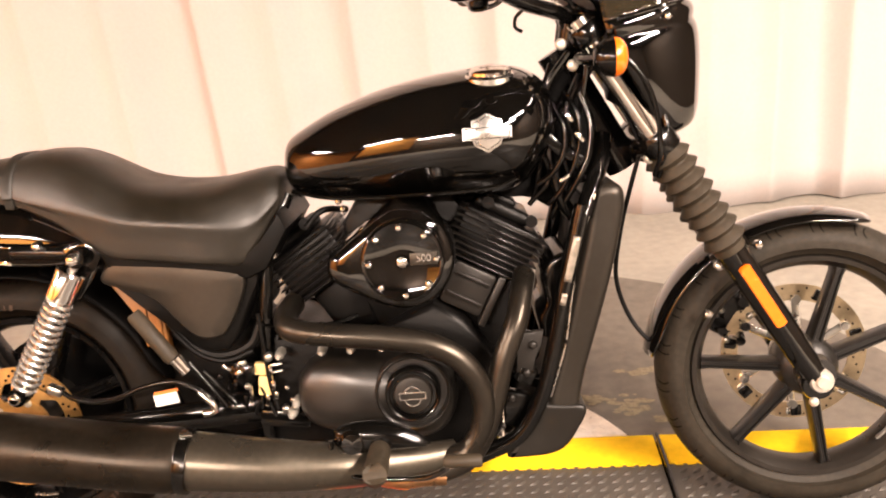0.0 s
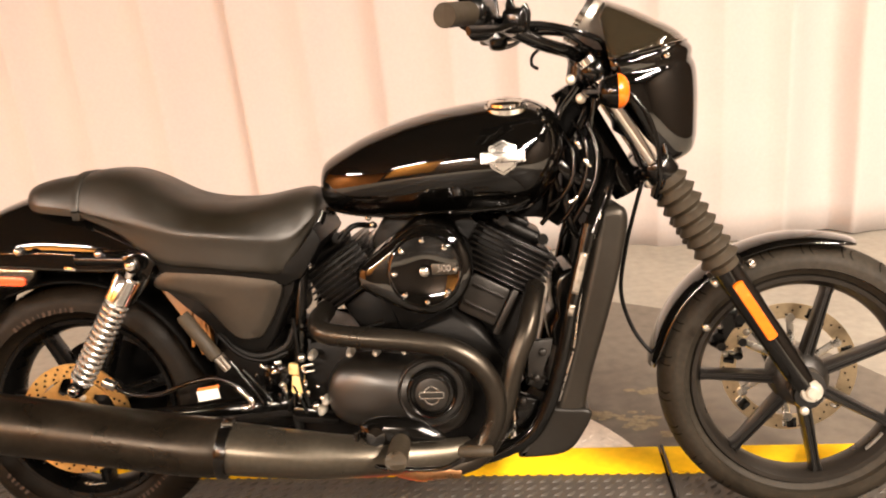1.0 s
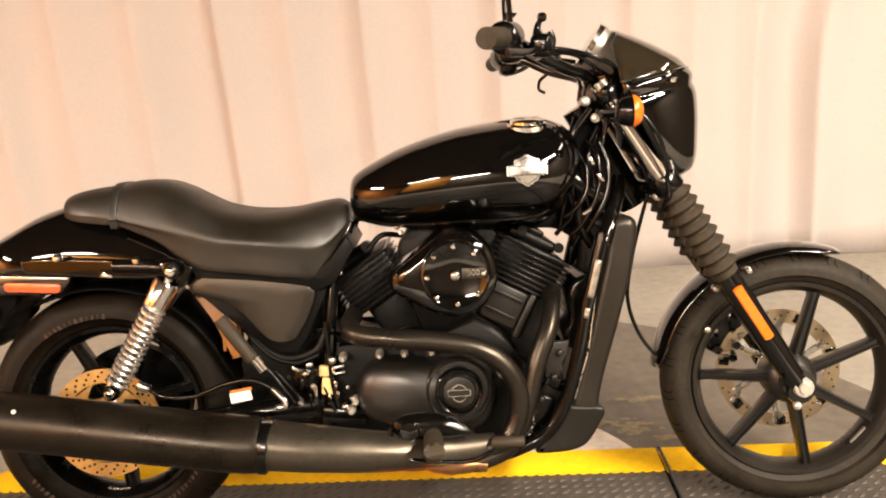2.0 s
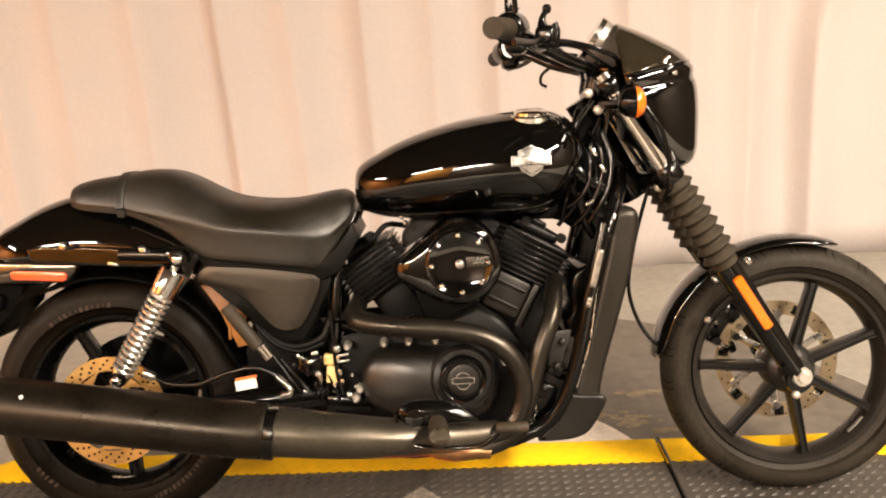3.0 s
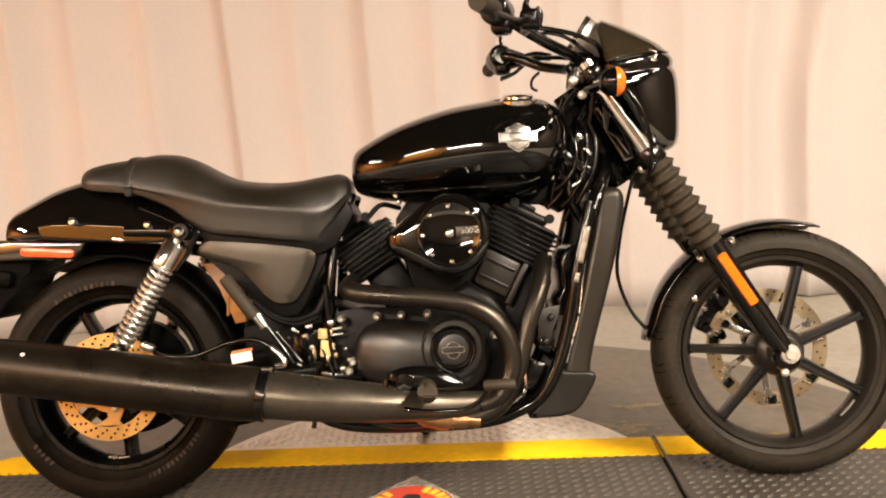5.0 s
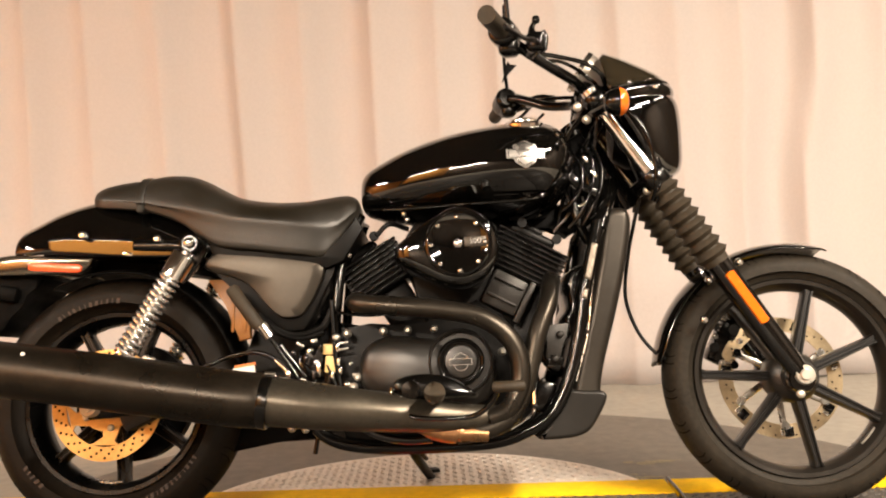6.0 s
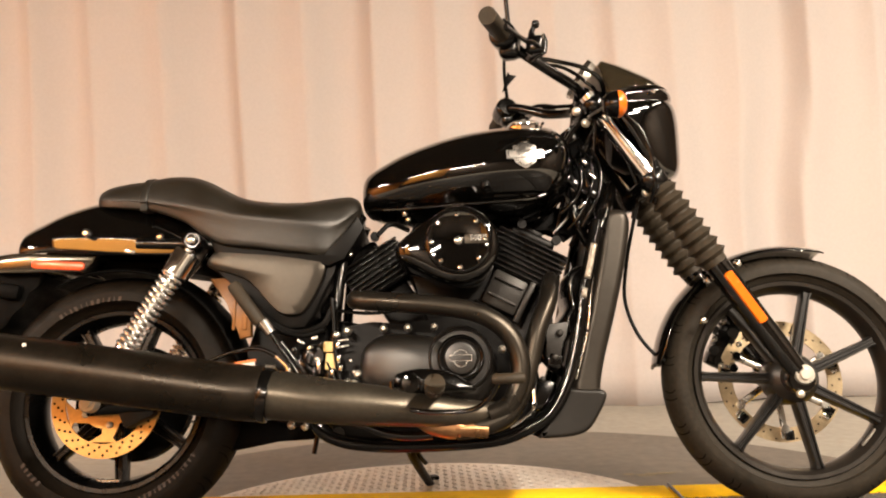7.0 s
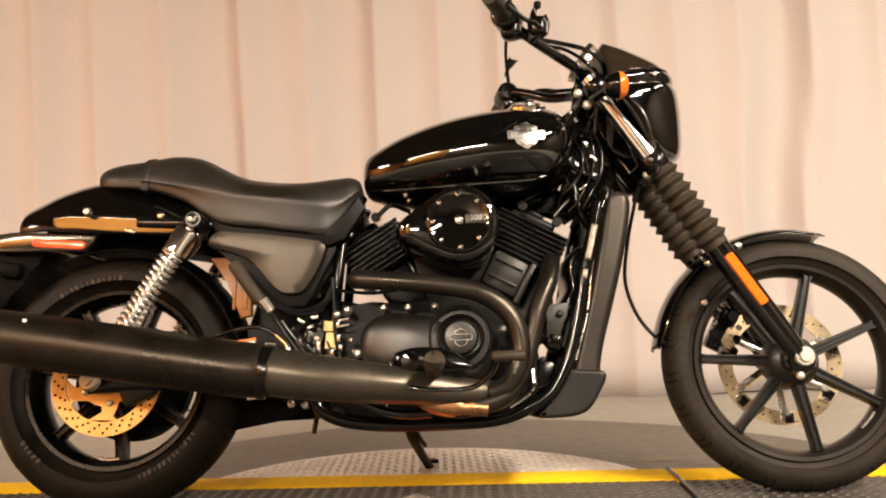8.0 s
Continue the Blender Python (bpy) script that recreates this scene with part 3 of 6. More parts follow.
part("drilled_bore", drill_mesh(dc, [(0.139, 18, 0.0), (0.130, 18, 0.33), (0.121, 18, 0.66)], 0.0655, 0.0024), DARK, fw)
carrier = bmesh.new()
for k in range(6):
    a = 2 * math.pi * (k + 0.25) / 6
    tube([(dc.x + 0.035 * math.cos(a), 0.068, dc.z + 0.035 * math.sin(a)), (dc.x + 0.118 * math.cos(a + 0.25), 0.068, dc.z + 0.118 * math.sin(a + 0.25))], 0.008, 8, 2, bm=carrier, squash=0.5)
    lathe([(0.010, 0), (0.010, -0.008), (0.0005, -0.008)], (dc.x + 0.114 * math.cos(a + 0.25), 0.066, dc.z + 0.114 * math.sin(a + 0.25)), seg=12, bm=carrier)
lathe([(0.048, 0.062), (0.048, 0.074), (0.030, 0.074), (0.030, 0.062)], dc, seg=40, shut=True, bm=carrier)
tagged(part("disc_carrier", carrier, STEEL, fw), kind="stuff")
for k in range(7):
    a = radians(-35 + 360 / 7 * k)
    turn = pose(0.129 * math.cos(a), 0.0645, 0.129 * math.sin(a), 0, 90 - math.degrees(a), 0)
    bobbin = part("disc_bobbin", block((0.022, 0.008, 0.024), turn, 0.003), ENAMEL, fw, "black bobbin of the disc")
    part("bobbin_clip", block((0.008, 0.004, 0.016), turn @ pose(0.017, -0.002, 0), 0.001), CHROME, bobbin)
nut = lathe([(0.022, -0.110), (0.0225, -0.136), (0.020, -0.142), (0.013, -0.142), (0.011, -0.148), (0.0005, -0.148)], FC + Vector((-0.004, 0.02, 0.002)), seg=28)
part("axle_nut", nut, ZINC, fw, "pale zinc axle nut")
part("spacer", lathe([(0.018, -0.084), (0.018, -0.10), (0.0005, -0.10)], FC, seg=20), SATIN, fw)
part("pinch_bolt", bolt((FC.x - 0.016, -0.110, FC.z - 0.040), 0.009, 0.01), ZINC, fw)
weight = bmesh.new()
tube([(FC.x + 0.204 * math.cos(a), -0.024, FC.z + 0.204 * math.sin(a)) for a in np.linspace(-0.86, -0.62, 4)], 0.004, 6, 3, bm=weight)
part("balance_weight", weight, STEEL, fw)

# front fender: a curved shell over the tyre
def fender_mesh(c, r, half, a0, a1, drop, n=40, m=13, y0=0.0, tail=0.0):
    rings = []
    for a in np.linspace(a0, a1, n):
        ring = []
        fade = min(1.0, (a - a0) / 0.16, (a1 - a) / 0.16)
        h = half * (0.72 + 0.28 * math.sqrt(max(0.0, fade)))
        for s in np.linspace(-1, 1, m):
            y = h * math.sin(s * 1.25) / math.sin(1.25)
            rr = r - drop * (1 - math.cos(s * 1.35)) / (1 - math.cos(1.35)) * (0.55 + 0.45 * fade) + tail * max(0.0, a - a1 + 0.5)
            ring.append(Vector((c.x + rr * math.cos(a), y0 + y, c.z + rr * math.sin(a))))
        rings.append(ring)
    return loft(rings, caps=False, closed=False)


shell = part("front_fender", fender_mesh(FC, 0.317, 0.064, radians(71), radians(174), 0.020), GLOSS, bike, "glossy black steel front fender", 60, AXLE, True)
sol = shell.modifiers.new("sheet", "SOLIDIFY")
sol.thickness = 0.003
brace = plate([(-0.203, 0.242), (-0.188, 0.212), (-0.125, 0.262), (-0.143, 0.287)], -0.088, -0.082, 0.001)
part("bracket", brace, GLOSS, shell)
for bx, bz in ((-0.186, 0.224), (-0.116, 0.262), (-0.205, 0.132)):
    part("bolt", bolt((bx, -0.089, bz), 0.0095, 0.012), CHROME, shell)


# fork
U = Vector((0.377, 0, -0.59)).normalized()
SIDE = Vector((U.z, 0, -U.x))


def on_fork(d, y):
    """A place d metres down the fork from its top, y to the side."""
    return Vector((0.372, y, 0.948)) + U * d


def gaiter_mesh(y, d0, d1, n, r0, r1):
    prof = []
    for k in range(n):
        prof += [(d0 + (d1 - d0) * (k + 0.08) / n, r0), (d0 + (d1 - d0) * (k + 0.50) / n, r1 - 0.0006), (d0 + (d1 - d0) * (k + 0.56) / n, r1), (d0 + (d1 - d0) * (k + 0.95) / n, r0)]
    prof = [(d0 - 0.008, r0 - 0.002)] + prof + [(d1 + 0.012, r0 - 0.001)]
    rings = []
    for d, r in prof:
        o = on_fork(d, y)
        rings.append([o + SIDE * r * math.cos(a) + Vector((0, r * math.sin(a), 0)) for a in np.linspace(0, 2 * math.pi, 28, endpoint=False)])
    return loft(rings)


for y, word in ((-0.112, "right"), (0.112, "left")):
    s = -1 if y < 0 else 1
    leg = bmesh.new()
    tube([on_fork(0.455, y), on_fork(0.50, y), on_fork(0.70, y), on_fork(0.765, y)], [0.029, 0.028, 0.026, 0.022], 24, 4, bm=leg)
    lathe([(0.0005, -0.013), (0.028, -0.013), (0.031, -0.008), (0.031, 0.02), (0.028, 0.026), (0.0005, 0.026)], (0.786, y, 0.292), seg=28, bm=leg)
    tube([on_fork(0.56, y - s * 0.02), on_fork(0.62, y - s * 0.045), on_fork(0.66, y - s * 0.03)], 0.012, 10, 4, bm=leg)
    lower = front("fork_leg", leg, GLOSS, "glossy black fork lower leg")
    part("fork_tube", tube([on_fork(-0.03, y), on_fork(0.27, y)], 0.021, 28, 2), CHROME, lower, "chrome fork tube")
    part("gaiter", gaiter_mesh(y, 0.245, 0.452, 8, 0.030, 0.0405), GAITER, lower, "ribbed grey-black rubber gaiter")
    if s < 0:
        ref = bmesh.new()
        rings = []
        a, b = on_fork(0.502, y - 0.030), on_fork(0.614, y - 0.028)
        for yy, k in ((0.0, 1.0), (-0.006, 1.0), (-0.009, 0.86)):
            ring = []
            for t in np.linspace(0, 2 * math.pi, 24, endpoint=False):
                end = a if math.cos(t) < 0 else b
                ring.append(end + U * (0.012 * math.cos(t) * k) + SIDE * (0.0135 * max(-0.8, min(0.8, math.sin(t) * 1.3)) * k) + Vector((0, yy, 0)))
            rings.append(ring)
        part("reflector", loft(rings), ORANGE, lower, "long orange side reflector")

# clamps and steering head
for d, t, w, bolts in ((0.0, 0.034, 0.030, ((0.327, -0.112, 0.935), (0.345, -0.13, 0.90))), (0.225, 0.040, 0.034, ((0.476, -0.112, 0.731),))):
    clamp = bmesh.new()
    for y in (-0.112, 0.112):
        rings = []
        for dd, r in ((d - t / 2, w - 0.003), (d - t / 2 + 0.004, w), (d + t / 2 - 0.004, w), (d + t / 2, w - 0.003)):
            o = on_fork(dd, y)
            rings.append([o + SIDE * r * math.cos(a) + Vector((0, r * math.sin(a), 0)) for a in np.linspace(0, 2 * math.pi, 24, endpoint=False)])
        loft(rings, bm=clamp)
    tube([on_fork(d, -0.10) - SIDE * -0.01, on_fork(d, -0.05) + SIDE * 0.03, on_fork(d, 0.05) + SIDE * 0.03, on_fork(d, 0.10)], 0.020, 12, 5, bm=clamp)
    yoke = front("triple_clamp", clamp, ENAMEL, "black triple clamp")
    for bx, by, bz in bolts:
        part("bolt", bolt((bx, by, bz), 0.010, 0.012), ZINC, yoke)
neck = bmesh.new()
tube([Vector((0.318, 0, 0.92)), Vector((0.445, 0, 0.70))], 0.034, 20, 2, bm=neck)
tube([(0.36, 0, 0.84), (0.26, 0, 0.80), (0.05, 0, 0.765), (-0.18, 0, 0.752)], 0.026, 14, 6, bm=neck)
for y in (-0.035, 0.035):
    tube([(0.40, y, 0.76), (0.385, y * 2.2, 0.72), (0.36, y * 3.4, 0.675), (0.342, y * 3.9, 0.636)], 0.0165, 12, 6, bm=neck)
part("steering_head", neck, ENAMEL, bike)
plateh = plate([(0.285, 0.86), (0.335, 0.89), (0.385, 0.80), (0.380, 0.70), (0.33, 0.67), (0.30, 0.71), (0.305, 0.80)], -0.045, 0.045, 0.008)
part("neck_cover", plateh, DARK, bike)
part("regulator", pillow([(0.262, 0.405), (0.258, 0.44), (0.272, 0.47), (0.268, 0.51), (0.282, 0.55), (0.318, 0.56), (0.312, 0.50), (0.300, 0.45), (0.292, 0.40)], -0.10, 0.05, 0.010, 3, 3), ENAMEL, bike, "black ribbed regulator")
part("engine_mount", plate([(0.08, 0.640), (0.10, 0.70), (0.31, 0.72), (0.325, 0.66), (0.29, 0.638), (0.25, 0.668), (0.16, 0.672)], -0.03, 0.03, 0.008), DARK, bike)

# fairing: a shell open to the rear
TOP = [(0.402, 1.078, 0.386, 1.046, 0.100), (0.445, 1.062, 0.389, 1.024, 0.120), (0.492, 1.040, 0.392, 1.000, 0.133), (0.537, 1.015, 0.395, 0.980, 0.141), (0.557, 0.995, 0.398, 0.966, 0.145)]
BODY = [(0.557, 0.995, 0.398, 0.966, 0.146), (0.567, 0.983, 0.401, 0.955, 0.1490), (0.569, 0.974, 0.403, 0.946, 0.1475), (0.568, 0.962, 0.408, 0.936, 0.1445), (0.574, 0.950, 0.414, 0.924, 0.1470), (0.578, 0.930, 0.424, 0.905, 0.1475), (0.580, 0.890, 0.446, 0.868, 0.1425), (0.579, 0.840, 0.468, 0.828, 0.1320),
        (0.577, 0.808, 0.486, 0.800, 0.1200), (0.570, 0.787, 0.504, 0.778, 0.105), (0.555, 0.776, 0.516, 0.770, 0.085)]


def shell_mesh(stations):
    rings = []
    for xf, zf, xr, zr, w in stations:
        ring = []
        for a in np.linspace(-math.pi / 2, math.pi / 2, 33):
            c, s = abs(math.cos(a)) ** 0.97, math.copysign(abs(math.sin(a)) ** 0.97, a)
            ring.append(Vector((xr + (xf - xr) * c, w * s, zr + (zf - zr) * c)))
        rings.append(ring)
    return loft(rings, caps=False, closed=False)


def dense(st, k=4):
    """More stations along a row of them, on a smooth curve through them."""
    a = [np.array(q, float) for q in st]
    a = [a[0] * 2 - a[1], *a, a[-1] * 2 - a[-2]]
    out = []
    for p, q, s, u in zip(a, a[1:], a[2:], a[3:]):
        for j in range(k):
            t = j / k
            out.append(tuple(0.5 * (2 * q + (s - p) * t + (2 * p - 5 * q + 4 * s - u) * t * t + (3 * q - p - 3 * s + u) * t ** 3)))
    return out + [tuple(a[-2])]


fairing = front("fairing", shell_mesh(dense(BODY)), GLOSS, "glossy black headlamp fairing", 60)
sol = fairing.modifiers.new("sheet", "SOLIDIFY")
sol.thickness, sol.offset = 0.004, 1.0
xf0, zf0, xr0, zr0, w0 = BODY[0]
bead = []
for a in np.linspace(-1.45, 1.45, 25):
    c, s = abs(math.cos(a)) ** 0.97, math.copysign(abs(math.sin(a)) ** 0.97, a)
    bead.append((xr0 + (xf0 + 0.004 - xr0) * c, (w0 + 0.003) * s, zr0 + (zf0 - zr0) * c))
part("screen_bead", tube(bead, 0.0038, 8, 2), GLOSS, fairing)
screen = part("windscreen", shell_mesh(dense(TOP)), SMOKE, fairing, "dark smoked windscreen", 60)
sol = screen.modifiers.new("sheet", "SOLIDIFY")
sol.thickness, sol.offset = 0.004, 1.0
part("fairing_lining", shell_mesh([(xf - 0.008, zf, xr + 0.004, zr, w - 0.006) for xf, zf, xr, zr, w in dense(BODY)]), DARK, fairing, "", 60)
for bx, by, bz in ((0.528, -0.092, 0.93), (0.505, -0.118, 0.968)):
    part("bolt", bolt((bx, by - 0.012, bz), 0.006, 0.006), CHROME, fairing)
bucket = lathe([(0.02, -0.09), (0.06, -0.085), (0.082, -0.05), (0.088, 0.0), (0.086, 0.012)], (0.50, 0, 0.885), axis="x", seg=32)
front("headlamp_bucket", bucket, DARK)

# turn signal
sig = bmesh.new()
rings = []
for dx, r in ((-0.034, 0.010), (-0.030, 0.020), (-0.018, 0.028), (-0.005, 0.0308), (0.0, 0.031)):
    rings.append([Vector((0.411 + dx, -0.190 + r * math.cos(a), 0.924 + r * math.sin(a))) for a in np.linspace(0, 2 * math.pi, 28, endpoint=False)])
loft(rings, bm=sig)
tube([(0.392, -0.178, 0.922), (0.375, -0.14, 0.920), (0.36, -0.10, 0.92)], 0.010, 10, 4, bm=sig)
signal = front("turn_signal", sig, ENAMEL, "black round turn signal")
rings = []
for dx, r in ((0.0, 0.0315), (0.006, 0.031), (0.013, 0.027), (0.019, 0.019), (0.022, 0.008)):
    rings.append([Vector((0.411 + dx, -0.190 + r * math.cos(a), 0.924 + r * math.sin(a))) for a in np.linspace(0, 2 * math.pi, 28, endpoint=False)])
part("lens", loft(rings), ORANGE, signal, "orange domed lens")

# handlebar and controls
BAR = [(0.352, 0.0, 0.985), (0.350, 0.06, 0.986), (0.325, 0.11, 0.998), (0.275, 0.162, 1.015), (0.218, 0.198, 1.044), (0.176, 0.226, 1.068), (0.152, 0.300, 1.069), (0.128, 0.390, 1.063)]
LEFT = BAR[:-3] + [(0.178, 0.226, 1.056), (0.156, 0.300, 1.052), (0.138, 0.365, 1.044)]
bar_bm = tube([(x, -y, z) for x, y, z in BAR[::-1]] + LEFT[1:], 0.0125, 14, 8)
hb = front("handlebar", bar_bm, ENAMEL, "black tubular handlebar")
for y in (-0.05, 0.05):
    riser = bmesh.new()
    tube([(0.345, y, 0.94), (0.352, y, 0.985)], 0.020, 16, 2, bm=riser)
    lathe([(0.024, y - 0.016), (0.024, y + 0.016)], (0.352, 0, 0.986), seg=20, bm=riser)
    part("riser", riser, ENAMEL, hb)
for s in (-1, 1):
    g0, g1 = Vector((0.166, s * 0.246, 1.072)), Vector((0.127, s * 0.396, 1.063))
    if s > 0:
        g0, g1 = Vector((0.168, 0.246, 1.058)), Vector((0.137, 0.370, 1.044))
    way = (g1 - g0).normalized()
    grip = tube([g0, g0 + way * 0.006, g0 + way * 0.012, g1 - way * 0.008, g1], [0.022, 0.0225, 0.0195, 0.0195, 0.0185], 24, 3)
    part("grip", grip, GAITER, hb, "dark grey rubber grip")
    sw, sw0 = bmesh.new(), bmesh.new()
    c0 = g0 - way * 0.006
    m0 = Vector((0.232, s * 0.236, 1.064))
    tube([c0 + way * 0.050, c0 + way * 0.044, c0 + way * 0.02, c0 - way * 0.012, c0 - way * 0.022], [0.024, 0.030, 0.031, 0.031, 0.022], 24, 3, bm=sw)
    yaw = math.degrees(math.atan2(way.y, way.x))
    tube([m0 + Vector((0, 0, -0.02)), Vector((0.222, s * 0.205, 1.042))], 0.014, 10, 2, bm=sw0)
    part("clamp", sw0, ENAMEL, hb)
    block((0.046, 0.044, 0.044), Matrix.Translation(c0 + way * 0.006 + Vector((0.006, 0, -0.026))) @ pose(0, 0, 0, 0, 0, yaw), 0.014, 3, bm=sw)
    part("switch_housing", sw, ENAMEL, hb)
    res = bmesh.new()
    m0 = Vector((0.232, s * 0.236, 1.064))
    block((0.042, 0.042, 0.044), Matrix.Translation(m0 + Vector((0, 0, -0.010))) @ pose(0, 0, 0, 0, 0, yaw), 0.012, 3, bm=res)
    tube([m0 + Vector((-0.006, 0, 0.006)), m0 + Vector((-0.008, 0, 0.022)), m0 + Vector((-0.002, 0, 0.036))], [0.012, 0.007, 0.005], 12, 4, bm=res)
    block((0.018, 0.018, 0.018), Matrix.Translation(m0 + Vector((0.002, 0, 0.042))), 0.007, 3, bm=res)
    tube([m0 + Vector((0.018, 0, -0.026)), m0 + Vector((0.022, 0, 0.0)), m0 + Vector((0.016, 0, 0.016))], 0.006, 10, 4, bm=res)
    if s < 0:
        part("master_cylinder", res, ENAMEL, hb)
    lever = tube([m0 + Vector((0.01, 0, -0.02)), c0 + Vector((0.060, s * 0.03, -0.024)), g0 + way * 0.07 + Vector((0.055, 0, -0.028)), g1 + Vector((0.035, 0, -0.026))], [0.009, 0.007, 0.006, 0.008], 10, 6, squash=0.6)
    part("lever", lever, ENAMEL, hb)
    mir = bmesh.new()
    b0 = c0 + way * 0.012 + Vector((0.008, 0, -0.01))
    tube([b0, b0 + Vector((0.0, 0, 0.04)), b0 + Vector((-0.004, s * 0.02, 0.14)), b0 + Vector((0.004, s * 0.06, 0.24))], [0.007, 0.0055, 0.005, 0.005], 10, 6, bm=mir)
    mc = b0 + Vector((0.004, s * 0.075, 0.275))
    rings = []
    for dx, k in ((0.014, 0.55), (0.008, 0.9), (0.0, 1.0), (-0.005, 0.97)):
        rings.append([mc + Vector((dx, 0.062 * k * math.cos(a), 0.040 * k * math.sin(a))) for a in np.linspace(0, 2 * math.pi, 28, endpoint=False)])
    loft(rings, bm=mir)
    part("mirror", mir, ENAMEL, hb, "black round-headed mirror on a thin stem")
speedo = bmesh.new()
ax = Vector((-0.82, 0, 0.57)).normalized()
sx = Vector((ax.z, 0, -ax.x))
rings = []
for d, r in ((-0.05, 0.020), (-0.045, 0.036), (-0.01, 0.049), (0.022, 0.052), (0.026, 0.049)):
    rings.append([Vector((0.372, 0, 1.038)) + ax * d + sx * r * math.cos(a) + Vector((0, r * math.sin(a), 0)) for a in np.linspace(0, 2 * math.pi, 32, endpoint=False)])
gauge = front("speedometer", loft(rings), PALECAST, "round speedometer in a grey can")
rings = []
for d, r in ((0.018, 0.054), (0.030, 0.054), (0.031, 0.047)):
    rings.append([Vector((0.372, 0, 1.038)) + ax * d + sx * r * math.cos(a) + Vector((0, r * math.sin(a), 0)) for a in np.linspace(0, 2 * math.pi, 32, endpoint=False)])
part("bezel", loft(rings), CHROME, gauge, "chrome bezel")

# cables round the steering head
BAR_CABLES = [
    ([(0.19, -0.222, 1.04), (0.235, -0.2, 1.04), (0.285, -0.18, 1.036), (0.35, -0.17, 1.017), (0.392, -0.12, 0.99), (0.39, -0.06, 0.9), (0.31, -0.07, 0.8), (0.24, -0.06, 0.72)], 0.0055),
    ([(0.245, -0.17, 1.03), (0.275, -0.165, 1.033), (0.312, -0.15, 1.024), (0.35, -0.14, 0.997), (0.378, -0.11, 0.965), (0.36, -0.085, 0.82), (0.33, -0.08, 0.7)], 0.0045),
    ([(0.35, -0.1, 0.985), (0.39, -0.1, 0.98), (0.43, -0.09, 0.95), (0.43, -0.1, 0.85), (0.47, -0.075, 0.74)], 0.005),
]
HEAD_CABLES = [
    ([(0.215, 0.205, 1.03), (0.3, 0.15, 1.03), (0.38, 0.08, 1), (0.385, 0, 0.93), (0.33, -0.055, 0.84), (0.29, -0.075, 0.74), (0.27, -0.06, 0.66)], 0.0055),
    ([(0.34, -0.09, 0.92), (0.3, -0.095, 0.86), (0.31, -0.095, 0.78), (0.335, -0.085, 0.7), (0.3, -0.06, 0.62)], 0.006),
    ([(0.36, -0.075, 0.88), (0.335, -0.09, 0.82), (0.345, -0.095, 0.75), (0.36, -0.08, 0.69)], 0.0065),
]
NECK_CABLES = [
    ([(0.31, -0.06, 0.9), (0.29, -0.085, 0.84), (0.285, -0.09, 0.77), (0.3, -0.08, 0.7), (0.26, -0.07, 0.65)], 0.0055),
    ([(0.42, -0.085, 0.9), (0.475, -0.105, 0.86), (0.505, -0.125, 0.79), (0.497, -0.142, 0.735), (0.49, -0.13, 0.7)], 0.0045),
]
for pts, r in BAR_CABLES + HEAD_CABLES + NECK_CABLES:
    front("cable", tube(pts, r, 8, 7), ENAMEL)
front("brake_line", tube([(0.420, -0.165, 0.918), (0.445, -0.168, 0.893), (0.470, -0.168, 0.855), (0.484, -0.165, 0.803), (0.488, -0.160, 0.745), (0.482, -0.135, 0.705)], 0.0043, 10, 7), ENAMEL, "grey-black rubber brake line")
perch = bmesh.new()
tube([(0.152, 0.262, 1.046), (0.172, 0.250, 1.052), (0.20, 0.236, 1.046), (0.225, 0.215, 1.040)], [0.020, 0.027, 0.026, 0.018], 16, 5, bm=perch)
tube([(0.225, 0.215, 1.036), (0.262, 0.20, 1.044), (0.30, 0.18, 1.036)], [0.016, 0.013, 0.010], 12, 5, bm=perch)
front("clutch_perch", perch, ENAMEL)
front("mirror_blade", plate([(0.180, 1.165), (0.185, 1.152), (0.204, 1.151), (0.189, 1.136), (0.181, 1.128), (0.160, 1.102), (0.172, 1.146)], 0.222, 0.229, 0.002), ENAMEL)
front("cable_hook", tube([(0.27, 0.19, 1.0), (0.252, 0.205, 0.985), (0.250, 0.215, 0.965), (0.265, 0.215, 0.955)], 0.004, 8, 5), PLASTIC)
front("speed_cable", tube([(0.470, -0.03, 0.72), (0.452, -0.03, 0.655), (0.435, -0.03, 0.583), (0.424, -0.03, 0.49), (0.447, -0.03, 0.41), (0.487, -0.035, 0.355), (0.53, -0.02, 0.33)], 0.0045, 8, 8), PLASTIC)
for x, y, z, a in ((0.335, -0.09, 0.735, 30), (0.30, -0.09, 0.760, 50)):
    part("wiring_connector", block((0.045, 0.022, 0.020), pose(x, y, z, 0, a, 0), 0.005), ENAMEL, bike)
for x, z, a, w in ((0.315, 0.700, -35, 0.022), (0.345, 0.77, 50, 0.022), (0.328, 0.805, 60, 0.018), (0.362, 0.685, 60, 0.014)):
    part("clip", block((w, 0.006, 0.007), pose(x, -0.108, z, 0, a, 0), 0.0025), CHROME, bike)
for pts, r in (([(0.300, -0.085, 0.830), (0.318, -0.098, 0.790), (0.316, -0.102, 0.745), (0.296, -0.098, 0.710), (0.270, -0.085, 0.690)], 0.0055),
               ([(0.352, -0.080, 0.845), (0.366, -0.095, 0.790), (0.360, -0.100, 0.735), (0.338, -0.098, 0.690), (0.318, -0.085, 0.655)], 0.0060),
               ([(0.322, -0.080, 0.850), (0.342, -0.100, 0.812), (0.345, -0.105, 0.762), (0.330, -0.104, 0.715), (0.306, -0.095, 0.672), (0.285, -0.080, 0.650)], 0.0045)):
    part("neck_loom", tube(pts, r, 10, 6), ENAMEL, bike)

